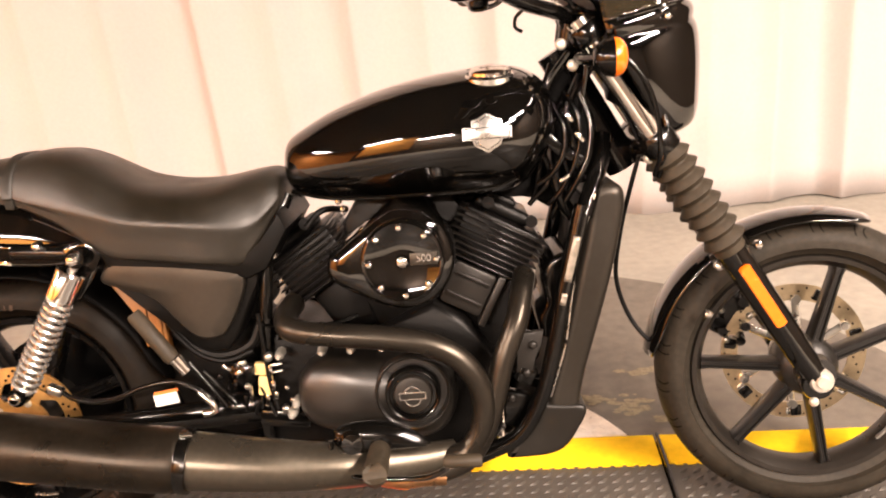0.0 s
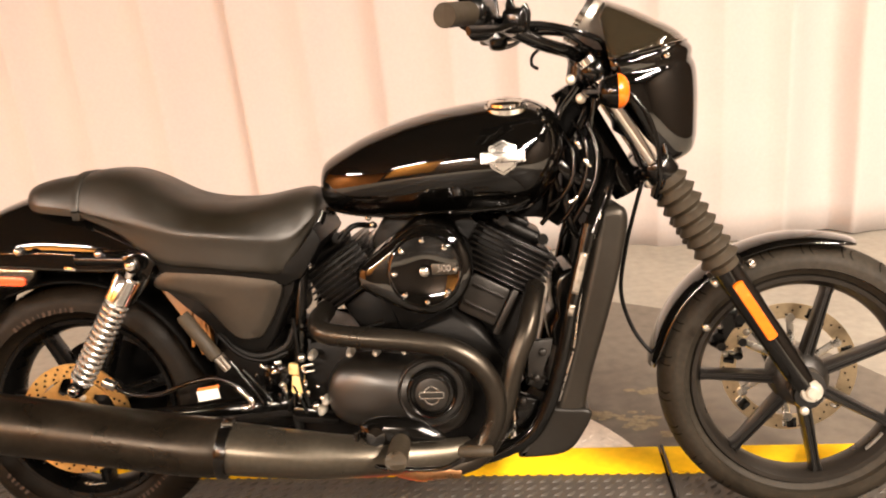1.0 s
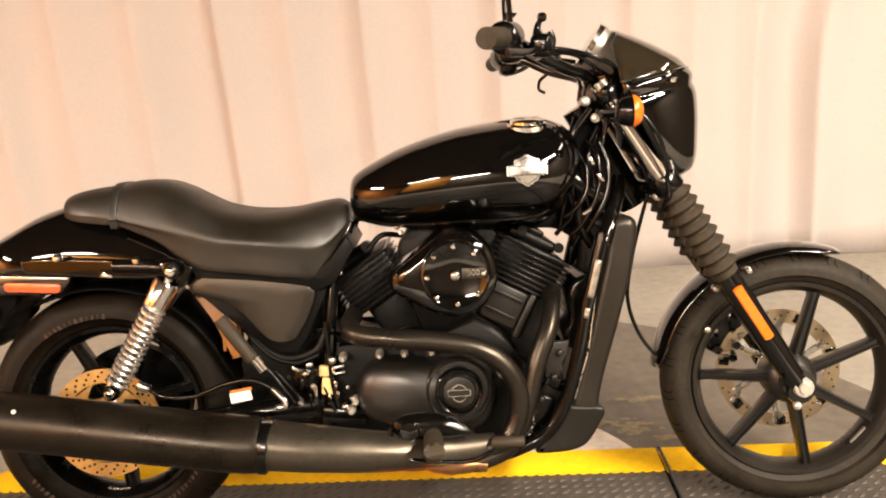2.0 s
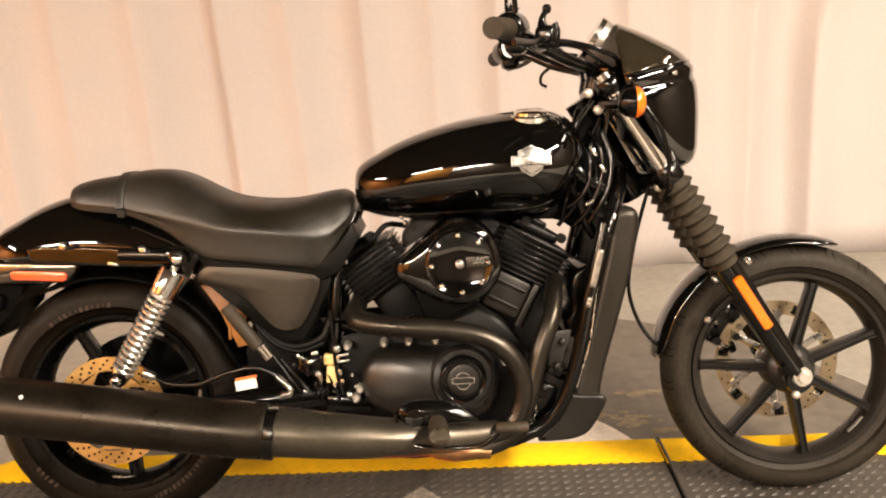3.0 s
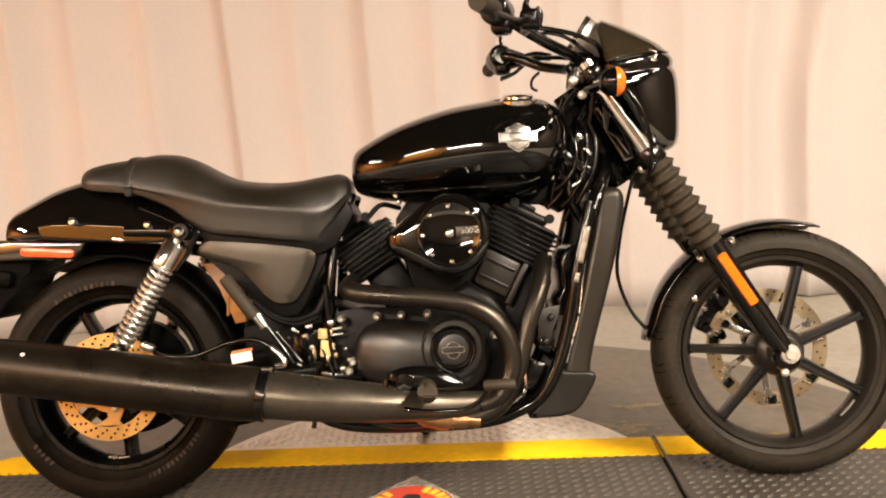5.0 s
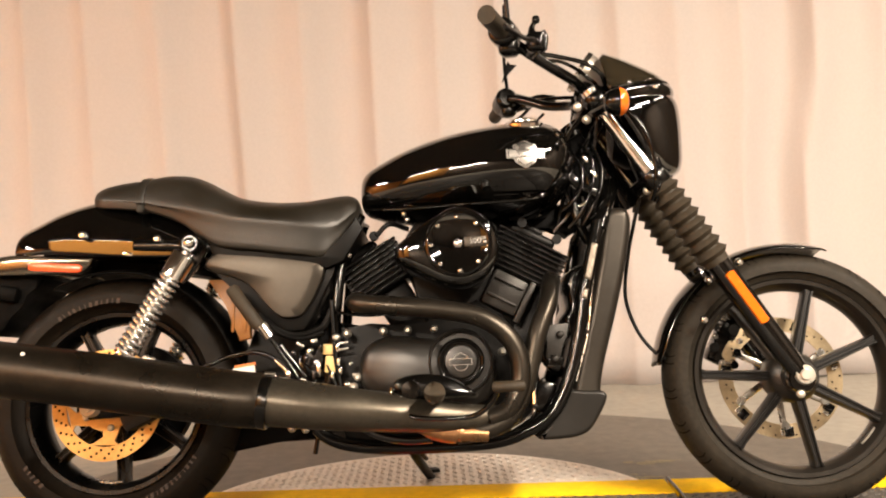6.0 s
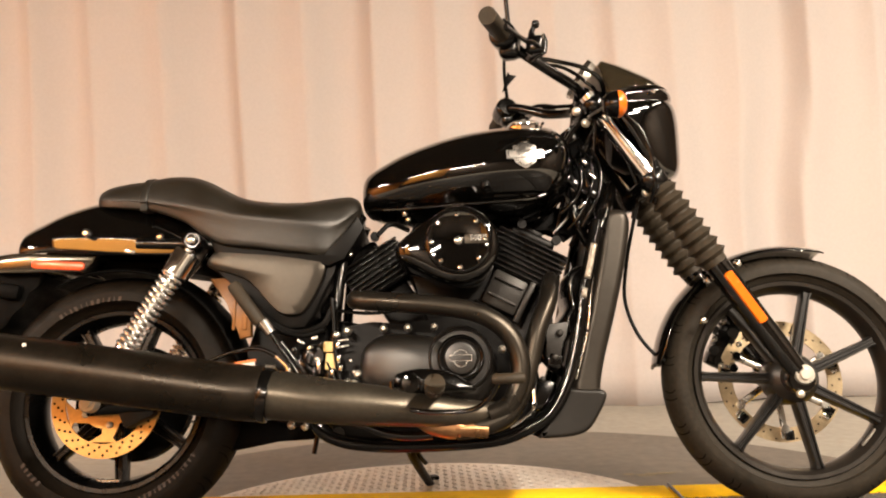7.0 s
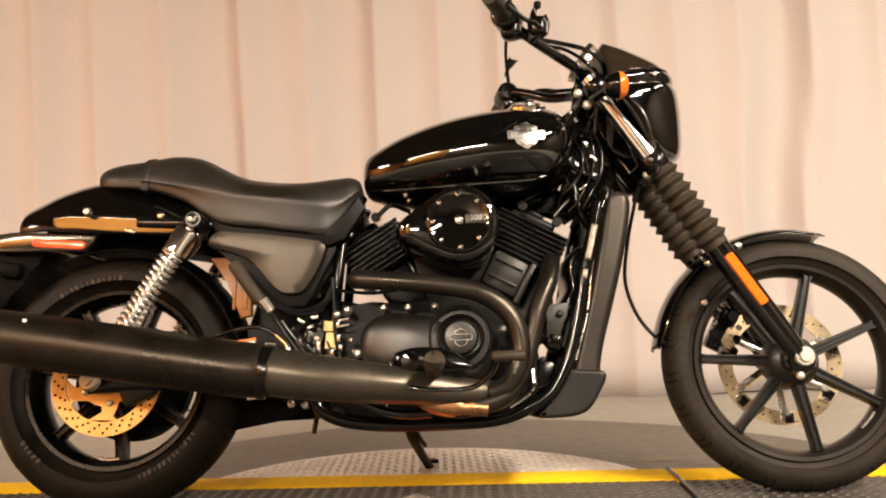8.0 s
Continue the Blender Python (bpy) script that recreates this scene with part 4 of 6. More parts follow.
# caliper on the far side of the front wheel
cal = bmesh.new()
block((0.055, 0.05, 0.105), pose(0.672, 0.085, 0.365, 0, 28, 0), 0.010, bm=cal)
lathe([(0.017, 0.05), (0.017, 0.058), (0.0005, 0.058)], (0.665, 0.0, 0.385), seg=16, bm=cal)
for x, z in ((0.650, 0.335), (0.665, 0.40), (0.695, 0.345)):
    lathe([(0.010, 0.052), (0.010, 0.040), (0.0005, 0.040)], (x, 0, z), seg=10, bm=cal)
for x, z, rr in ((0.640, 0.36, 0.012), (0.648, 0.41, 0.010), (0.690, 0.40, 0.013), (0.685, 0.315, 0.010)):
    tube([(x, 0.035, z), (x + 0.004, 0.06, z + 0.004), (x + 0.01, 0.10, z)], rr, 10, 3, bm=cal)
caliper = front("front_caliper", cal, ENAMEL)
for x, z in ((0.643, 0.387), (0.668, 0.428), (0.700, 0.372), (0.655, 0.322)):
    part("bolt", bolt((x, 0.034, z), 0.007, 0.008), STEEL, caliper)

# ---- tank ----
def ring_section(x, top, bottom, w, n=36, power=2.6, belly=0.5):
    """An upright section: a rounded form, widest at belly of its height."""
    mid = bottom + (top - bottom) * belly
    out = []
    for a in np.linspace(0, 2 * math.pi, n, endpoint=False):
        c, s = math.cos(a), math.sin(a)
        k = (abs(c) ** power + abs(s) ** power) ** (-1 / power)
        z = mid + (top - mid if s > 0 else mid - bottom) * s * k
        out.append(Vector((x, w * c * k, z)))
    return out


TANK = [(-0.206, 0.772, 0.739, 0.012), (-0.202, 0.790, 0.719, 0.040), (-0.188, 0.808, 0.702, 0.066), (-0.15, 0.830, 0.687, 0.094), (-0.1, 0.854, 0.679, 0.118), (-0.03, 0.878, 0.673, 0.142), (0.04, 0.895, 0.671, 0.158),
        (0.11, 0.905, 0.672, 0.168), (0.18, 0.911, 0.672, 0.170), (0.235, 0.908, 0.682, 0.160), (0.272, 0.893, 0.718, 0.135), (0.296, 0.869, 0.762, 0.095), (0.305, 0.846, 0.797, 0.045)]
t_bm = loft([ring_section(x, top, low, w, 44, 2.05, 0.46) for x, top, low, w in dense(TANK, 4)])
tank = part("fuel_tank", t_bm, GLOSS, bike, "glossy black teardrop fuel tank", 60, pose(0.004, -0.042, 0.008), True)
part("tank_seam", tube([(-0.19, -0.050, 0.706), (-0.1, -0.100, 0.692), (0.05, -0.13, 0.690), (0.18, -0.135, 0.694), (0.225, -0.125, 0.706)], 0.004, 8, 6), GLOSS, tank)
part("fuel_fitting", tube([(0.088, -0.150, 0.720), (0.086, -0.146, 0.731), (0.084, -0.13, 0.742), (0.083, -0.10, 0.748)], [0.009, 0.0115, 0.0115, 0.010], 14, 4), PLASTIC, tank)
cap_bm = lathe([(0.044, -0.012), (0.044, 0.006), (0.040, 0.010), (0.036, 0.010), (0.035, 0.015), (0.030, 0.019), (0.0005, 0.020)], (0, 0, 0), axis="z", seg=40)
cap = part("filler_cap", cap_bm, CHROME, tank, "polished filler cap", local=pose(0.190, -0.085, 0.884, 15, 0, 0))


def tank_y(x, z):
    """How far the tank's right side stands out there."""
    a = np.array(TANK)
    top, low, w = (np.interp(x, a[:, 0], a[:, j]) for j in (1, 2, 3))
    mid = low + (top - low) * 0.46
    v = min(0.98, (z - mid) / (top - mid) if z > mid else (mid - z) / (mid - low))
    return -w * (1 - v ** 2.05) ** (1 / 2.05)


def badge(outline, lift, material, label, name):
    """A thin badge that follows the tank's side: a fan of small facets, with thickness."""
    b = bmesh.new()
    cx, cz = sum(p[0] for p in outline) / len(outline), sum(p[1] for p in outline) / len(outline)
    rows = []
    for k in (1.0, 0.66, 0.33):
        rows.append([(cx + (x - cx) * k, cz + (z - cz) * k) for x, z in outline])
    vs = [[b.verts.new((x, tank_y(x, z) - lift, z)) for x, z in r] for r in rows]
    base = [b.verts.new((x, tank_y(x, z) + 0.002, z)) for x, z in outline]
    mid = b.verts.new((cx, tank_y(cx, cz) - lift, cz))
    n = len(outline)
    for k in range(n):
        k2 = (k + 1) % n
        b.faces.new((base[k], base[k2], vs[0][k2], vs[0][k]))
        for a, c in zip(vs, vs[1:]):
            b.faces.new((a[k], a[k2], c[k2], c[k]))
        b.faces.new((vs[-1][k], vs[-1][k2], mid))
    return part(name, b, material, tank, label, 30)


BADGE = (0.178, 0.790)
for outline, lift, word, name in (
        ([(-0.026, 0.012), (-0.026, 0.021), (-0.015, 0.025), (0.0, 0.033), (0.015, 0.025), (0.026, 0.021), (0.026, 0.012), (0.026, -0.010), (0.022, -0.020), (0.011, -0.027), (0.0, -0.034), (-0.011, -0.027), (-0.022, -0.020), (-0.026, -0.010)], 0.0035, "polished plain shield badge", "badge"),
        ([(-0.042, 0.010), (-0.026, 0.0108), (0.026, 0.0108), (0.042, 0.010), (0.042, -0.010), (0.026, -0.0108), (-0.026, -0.0108), (-0.042, -0.010)], 0.006, "polished plain bar of the badge", "badge_bar")):
    badge([(BADGE[0] + x, BADGE[1] + z) for x, z in outline], lift, EMBLEM, word, name)
    inset = [(BADGE[0] + x * 0.90, BADGE[1] + z * 0.84) for x, z in outline]
    part("engraved_line", tube([(x, tank_y(x, z) - lift - 0.0002, z) for x, z in inset + inset[:1]], 0.0008, 6, 1, smooth=False), ENAMEL, tank)

# ---- seat ----
def seat_ring(x, top, low, w, crease, n=16):
    """A saddle section: a skirt that leans in a little below a soft crease, then a crown."""
    half = [(0.0, low + 0.010), (w * 0.80, low), (w * 0.925, low + 0.001), (w * 0.945, low + 0.006), (w * 0.953, low + 0.016)]
    for q in (0.35, 0.6, 0.8, 0.93):
        half.append((w * (0.953 + 0.047 * q ** 1.6), low + 0.016 + (crease - low - 0.016) * q))
    a0 = 0.42
    for a in np.linspace(a0 + 0.02, math.pi / 2, n):
        y = (math.cos(a) / math.cos(a0)) ** 0.70 if a < 1.57 else 0.0
        half.append((w * y, crease + (top - crease) * ((math.sin(a) - math.sin(a0)) / (1 - math.sin(a0))) ** 0.95))
    half[-1] = (0.0, top)
    return [Vector((x, -y, z)) for y, z in half] + [Vector((x, y, z)) for y, z in half[-2:0:-1]]


SEAT = [(-0.694, 0.814, 0.729, 0.098, 0.745), (-0.688, 0.817, 0.727, 0.104, 0.744), (-0.65, 0.822, 0.713, 0.116, 0.733), (-0.60, 0.818, 0.690, 0.130, 0.722), (-0.56, 0.803, 0.660, 0.140, 0.714), (-0.52, 0.780, 0.634, 0.147, 0.706), (-0.48, 0.760, 0.625, 0.151, 0.695),
        (-0.43, 0.748, 0.619, 0.152, 0.688), (-0.37, 0.743, 0.610, 0.151, 0.681), (-0.32, 0.745, 0.604, 0.147, 0.674), (-0.278, 0.752, 0.601, 0.138, 0.668), (-0.25, 0.756, 0.628, 0.127, 0.672), (-0.225, 0.757, 0.662, 0.114, 0.690), (-0.208, 0.748, 0.692, 0.098, 0.706), (-0.203, 0.735, 0.705, 0.085, 0.715)]
seat = part("seat", loft([seat_ring(*q) for q in dense(SEAT, 3)]), VINYL, bike, "black vinyl saddle with a dipped rider seat", 60)
PAD = [(-0.834, 0.771, 0.764, 0.016, 0.767), (-0.831, 0.783, 0.757, 0.036, 0.765), (-0.822, 0.794, 0.750, 0.055, 0.762), (-0.795, 0.803, 0.742, 0.076, 0.757), (-0.75, 0.810, 0.736, 0.090, 0.752), (-0.698, 0.814, 0.730, 0.098, 0.746)]
part("pillion_pad", loft([seat_ring(*q) for q in dense(PAD, 3)]), VINYL, seat, "", 50)
part("strap", loft([seat_ring(x, 0.815 + e, 0.728 - e, 0.0995 + e, 0.745) for x, e in ((-0.711, 0.0), (-0.709, 0.004), (-0.695, 0.005), (-0.691, 0.001))]), VINYL, seat, "", 50)
pan = plate([(-0.54, 0.645), (-0.50, 0.628), (-0.28, 0.600), (-0.235, 0.640), (-0.205, 0.690), (-0.19, 0.66), (-0.235, 0.59), (-0.27, 0.575), (-0.52, 0.600)], -0.128, 0.128, 0.004)
part("seat_pan", pan, PLASTIC, seat)

# ---- rear fender and lights ----
REAR = [(-0.994, 0.680, 0.640, 0.060), (-0.988, 0.694, 0.634, 0.085), (-0.945, 0.716, 0.631, 0.104), (-0.895, 0.740, 0.630, 0.112), (-0.833, 0.758, 0.624, 0.116), (-0.78, 0.764, 0.620, 0.117), (-0.72, 0.755, 0.617, 0.117), (-0.67, 0.745, 0.614, 0.116), (-0.60, 0.715, 0.610, 0.114), (-0.55, 0.690, 0.60, 0.110)]
rear_rings = []
for x, top, low, w in dense(REAR, 4):
    ring = []
    for a in np.linspace(0, math.pi, 21):
        c, s = math.cos(a), math.sin(a)
        k = (abs(c) ** 2.15 + abs(s) ** 2.15) ** (-1 / 2.15)
        ring.append(Vector((x, w * c * k, low + (top + 0.006 - low) * s * k)))
    rear_rings.append(ring)
rf = part("rear_fender", loft(rear_rings, caps=False, closed=False), GLOSS, bike, "glossy black rear fender", 60)
sol = rf.modifiers.new("sheet", "SOLIDIFY")
sol.thickness = 0.004
strut = pillow([(-0.896, 0.660), (-0.86, 0.664), (-0.76, 0.659), (-0.66, 0.650), (-0.60, 0.650), (-0.555, 0.652), (-0.542, 0.632), (-0.60, 0.612), (-0.72, 0.616), (-0.84, 0.628), (-0.888, 0.634)], -0.138, -0.116, 0.004, 3, 3)
for v in strut.verts:
    v.co.y += 0.036 * max(0.0, -0.55 - v.co.x)
part("fender_strut", strut, GLOSS, rf)
for x, z in ((-0.808, 0.665), (-0.644, 0.651)):
    part("bolt", bolt((x, -0.137, z), 0.0095, 0.018), CHROME, rf)
part("clip", block((0.024, 0.008, 0.008), pose(-0.715, -0.13, 0.622, 0, 12, 0), 0.002), CHROME, rf)
under = plate([(-0.97, 0.632), (-0.80, 0.618), (-0.60, 0.606), (-0.52, 0.60), (-0.50, 0.56), (-0.56, 0.575), (-0.66, 0.592), (-0.78, 0.594), (-0.88, 0.588), (-0.95, 0.580), (-0.985, 0.60)], -0.040, 0.090, 0.006)
part("under_fender", under, DARK, rf)
inner = part("inner_fender", fender_mesh(RC, 0.312, 0.092, radians(62), radians(120), 0.016), DARK, bike, "", 60, true=True)
sol = inner.modifiers.new("sheet", "SOLIDIFY")
sol.thickness = 0.004
plate_arm = plate([(-1.060, 0.590), (-0.93, 0.598), (-0.945, 0.560), (-0.985, 0.525), (-1.01, 0.470), (-1.05, 0.455), (-1.065, 0.52)], -0.075, 0.085, 0.012, curve=2)
block((0.055, 0.03, 0.036), pose(-1.005, -0.082, 0.548, 0, 10, 0), 0.010, bm=plate_arm)
part("plate_bracket", plate_arm, DARK, rf)
part("plate_reflector", block((0.008, 0.008, 0.026), pose(-1.020, -0.108, 0.530), 0.003), ORANGE, rf)
lampb = plate([(-1.060, 0.608), (-1.035, 0.628), (-0.99, 0.634), (-0.80, 0.622), (-0.812, 0.605), (-0.832, 0.582), (-1.03, 0.588)], -0.104, 0.104, 0.007)
tail = part("tail_lamp", lampb, TAILBODY, rf, "smooth dark metallic tail lamp body")
lens = plate([(-0.945, 0.611), (-0.938, 0.614), (-0.832, 0.606), (-0.826, 0.601), (-0.828, 0.590), (-0.835, 0.587), (-0.938, 0.595), (-0.945, 0.599)], -0.111, -0.103, 0.002)
part("side_reflector", lens, RED, rf, "red side reflector")

# ---- side cover, rear frame ----
cover_o = [(-0.515, 0.612), (-0.395, 0.600), (-0.295, 0.584), (-0.277, 0.576), (-0.276, 0.556), (-0.295, 0.512), (-0.314, 0.482), (-0.330, 0.466), (-0.365, 0.464), (-0.394, 0.484), (-0.444, 0.542), (-0.494, 0.564), (-0.534, 0.578), (-0.532, 0.598)]
cov = bmesh.new()
rings = []
cc = (-0.39, 0.555)
for k, y in ((1.0, -0.120), (1.0, -0.148), (0.994, -0.1525), (0.980, -0.1555), (0.95, -0.1575), (0.75, -0.1585), (0.5, -0.159), (0.25, -0.159), (0.03, -0.159)):
    rings.append([Vector((cc[0] + (v.x - cc[0]) * k, y, cc[1] + (v.z - cc[1]) * k)) for v in smooth_path([(x, 0, z) for x, z in cover_o + cover_o[:1]], 3)[:-1]])
loft(rings, bm=cov)
for v in cov.verts:
    fold = 0.585 - 0.24 * (v.co.x + 0.534)
    if v.co.y < -0.13 and v.co.z < fold:
        v.co.y += min(0.006, 0.35 * (fold - v.co.z)) * max(0.0, min(1.0, (-0.37 - v.co.x) / 0.12))
part("side_cover", cov, COVER, bike, "satin dark grey side cover", 30)
sur = plate([(-0.545, 0.585), (-0.473, 0.538), (-0.423, 0.483), (-0.388, 0.447), (-0.360, 0.434), (-0.323, 0.436), (-0.298, 0.467), (-0.256, 0.559), (-0.236, 0.617), (-0.25, 0.63), (-0.28, 0.600), (-0.52, 0.625)], -0.142, -0.06, 0.008)
part("side_frame", sur, PLASTIC, bike)
part("airbox", box_between((-0.50, -0.08, 0.47), (-0.27, 0.10, 0.60), 0.012), PLASTIC, bike)
for s in (-1, 1):
    tubes = bmesh.new()
    tube([(-0.20, s * 0.06, 0.70), (-0.235, s * 0.10, 0.62), (-0.25, s * 0.118, 0.52), (-0.262, s * 0.118, 0.40), (-0.275, s * 0.118, 0.30), (-0.275, s * 0.115, 0.24)], 0.0130, 14, 6, bm=tubes)
    tube([(-0.235, s * 0.10, 0.615), (-0.40, s * 0.125, 0.62), (-0.56, s * 0.135, 0.632), (-0.70, s * 0.125, 0.64)], 0.014, 12, 6, bm=tubes)
    tube([(0.342, s * 0.135, 0.655), (0.318, s * 0.138, 0.565), (0.296, s * 0.138, 0.480), (0.278, s * 0.138, 0.392), (0.250, s * 0.137, 0.300), (0.209, s * 0.135, 0.232), (0.150, s * 0.130, 0.198), (0.091, s * 0.122, 0.180), (0.0, s * 0.115, 0.174), (-0.12, s * 0.112, 0.174), (-0.20, s * 0.112, 0.180), (-0.255, s * 0.112, 0.192), (-0.295, s * 0.112, 0.215), (-0.31, s * 0.112, 0.25)], 0.0155, 16, 6, bm=tubes)
    part("frame_tube", tubes, ENAMEL, bike, "glossy black frame tube")
def wrap_mesh(points, rad, span):
    """A label bent round the outer side of a tube."""
    rows = []
    for k, p in enumerate(points):
        way = (points[min(k + 1, len(points) - 1)] - points[max(k - 1, 0)]).normalized()
        lat = way.cross(Vector((0, -1, 0))).normalized()
        rows.append([p + (Vector((0, -1, 0)) * math.cos(a) + lat * math.sin(a)) * rad for a in np.linspace(-span, span, 9)])
    return loft(rows, caps=False, closed=False)


down_tube = smooth_path([(0.342, -0.135, 0.655), (0.318, -0.138, 0.565), (0.296, -0.138, 0.480), (0.278, -0.138, 0.392)], 12)
for z0, z1, span, skin, word in ((0.522, 0.607, 0.46, FOIL, "crinkled silver foil label on the frame"), (0.474, 0.507, 0.34, FOIL, "small pale foil label on the frame")):
    patch = part("label", wrap_mesh([p for p in down_tube if z0 <= p.z <= z1], 0.0159, span), skin, bike, word)
    sol = patch.modifiers.new("sheet", "SOLIDIFY")
    sol.thickness, sol.offset = 0.0005, 0.0
for x, zz in ((-0.255, 0.205), (0.09, 0.180)):
    part("cross_tube", tube([(x, -0.12, zz), (x, 0.12, zz)], 0.015, 12, 2), ENAMEL, bike)
part("swing_arm_bracket", plate([(-0.52, 0.168), (-0.52, 0.235), (-0.40, 0.245), (-0.27, 0.24), (-0.27, 0.205), (-0.31, 0.190), (-0.40, 0.188)], -0.02, 0.03, 0.006), DARK, bike)

# swing arm
swing = bmesh.new()
for s in (-1, 1):
    tube([(-0.28, s * 0.10, 0.305), (-0.45, s * 0.115, 0.298), (-0.62, s * 0.118, 0.292), (-0.80, s * 0.115, 0.288)], [0.03, 0.027, 0.024, 0.026], 14, 5, bm=swing, squash=0.6)
tube([(-0.34, -0.10, 0.303), (-0.34, 0.10, 0.303)], 0.028, 14, 2, bm=swing)
part("swing_arm", swing, ENAMEL, bike)
guard = fender_mesh(RC, 0.318, 0.085, radians(12), radians(75), 0.020)
hug = part("inner_mudguard", guard, DARK, bike, "", 60)
sol = hug.modifiers.new("sheet", "SOLIDIFY")
sol.thickness = 0.004
# box and raised strips coloured brown for the warm reflection on them
flap = plate([(-0.545, 0.560), (-0.500, 0.560), (-0.462, 0.545), (-0.452, 0.500), (-0.450, 0.425), (-0.476, 0.420), (-0.484, 0.455), (-0.505, 0.500)], -0.100, -0.075, 0.004)
for bx, bw in ((-0.487, 0.006), (-0.462, 0.010)):
    block((bw, 0.008, 0.10), pose(bx, -0.101, 0.490, 0, 3, 0), 0.0015, bm=flap)
part("battery_box", flap, BROWN, bike, "plastic box with a brown reflection in its colour")

# ---- rear wheel ----
rw = part("rear_wheel", lathe([(0.018, -0.09), (0.030, -0.09), (0.040, -0.075), (0.046, -0.05), (0.046, 0.05), (0.036, 0.085), (0.018, 0.085)], RC, seg=40), SATIN, bike, true=True)
tyre = part("tyre", tyre_mesh(RC, RR, 0.071, 0.205), RUBBER, rw, "wide black road tyre")
tagged(part("tread_relief", groove_mesh(RC, RR, 0.071, 0.70), TREADCUT, rw), kind="stuff")
part("rim", rim_mesh(RC, 0.2025, 0.052), RIM, rw)
for k in range(7):
    part("spoke", spoke_mesh(RC, radians(68 - 360 / 7 * k), 0.035, 0.188, -0.005, 0.016, 0.011, 0.022), RIM, rw)
DY, DC = -0.094, RC - Vector((0, 0, 0.007))
part("brake_disc", lathe([(0.1235, DY), (0.1235, DY + 0.005), (0.092, DY + 0.005), (0.092, DY)], DC, seg=72, shut=True), BRASS, rw, "tinted steel disc with drilled holes")
web = bmesh.new()
for k in range(5):
    a = 2 * math.pi * k / 5 - 1.35
    p = [(0.044, -0.62), (0.044, 0.62), (0.056, 0.40), (0.070, 0.16), (0.082, 0.02), (0.094, 0.10), (0.094, -0.62), (0.086, -0.52), (0.070, -0.30), (0.056, -0.36)]
    vs = [(DC.x + r * math.cos(a + d), DC.z + r * math.sin(a + d)) for r, d in p]
    plate(vs, DY + 0.0003, DY + 0.0047, bm=web)
    part("carrier_bolt", bolt((DC.x + 0.052 * math.cos(a), DY - 0.001, DC.z + 0.052 * math.sin(a)), 0.0075, 0.006), ZINC, rw)
lathe([(0.058, DY - 0.001), (0.058, DY + 0.006), (0.026, DY + 0.006), (0.026, DY - 0.001)], DC, seg=40, shut=True, bm=web)
part("disc_web", web, BRASS, rw)
part("drilled_bore", drill_mesh(DC, [(0.116, 24, 0.0), (0.107, 24, 0.33), (0.099, 24, 0.66)], DY - 0.0002, 0.003), DARK, rw)
part("belt_pulley", lathe([(0.140, 0.060), (0.140, 0.098), (0.130, 0.100), (0.060, 0.094), (0.03, 0.10), (0.03, 0.060)], RC, seg=60), DARK, rw)
part("axle_nut", lathe([(0.020, -0.130), (0.020, -0.148), (0.017, -0.153), (0.010, -0.153), (0.009, -0.160), (0.0005, -0.160)], RC + Vector((-0.012, -0.012, -0.014)), seg=24), ZINC, rw)
part("axle", lathe([(0.012, -0.13), (0.012, 0.13)], RC + Vector((-0.012, 0, -0.014)), seg=16), STEEL, rw)
part("caliper", block((0.075, 0.045, 0.055), pose(RC.x + 0.075, -0.10, RC.z - 0.03, 0, -25, 0), 0.010), GREYCAST, rw)
ww = tube([(RC.x + 0.180 * math.cos(a), -0.036, RC.z + 0.180 * math.sin(a)) for a in np.linspace(-1.75, -1.47, 4)], 0.004, 6, 3)
part("balance_weight", ww, STEEL, rw)
print_bm = bmesh.new()
rng = random.Random(8)
for a0, n, step in ((-1.22, 13, 0.052), (1.55, 12, 0.055), (-2.5, 5, 0.06)):
    for k in range(n):
        a = a0 + k * step
        w, lean = rng.choice((0.006, 0.010, 0.015)), rng.uniform(-0.012, 0.012)
        vs = []
        for rad, da, y in ((0.226, -w, -0.0738), (0.226, w, -0.0738), (0.237, w + lean, -0.0742), (0.237, -w + lean, -0.0742)):
            vs.append(print_bm.verts.new((RC.x + rad * math.cos(a + da), y, RC.z + rad * math.sin(a + da))))
        print_bm.faces.new(vs)
tagged(part("tyre_print", print_bm, LETTER, rw, "worn brownish print bars on the sidewall"), kind="stuff")

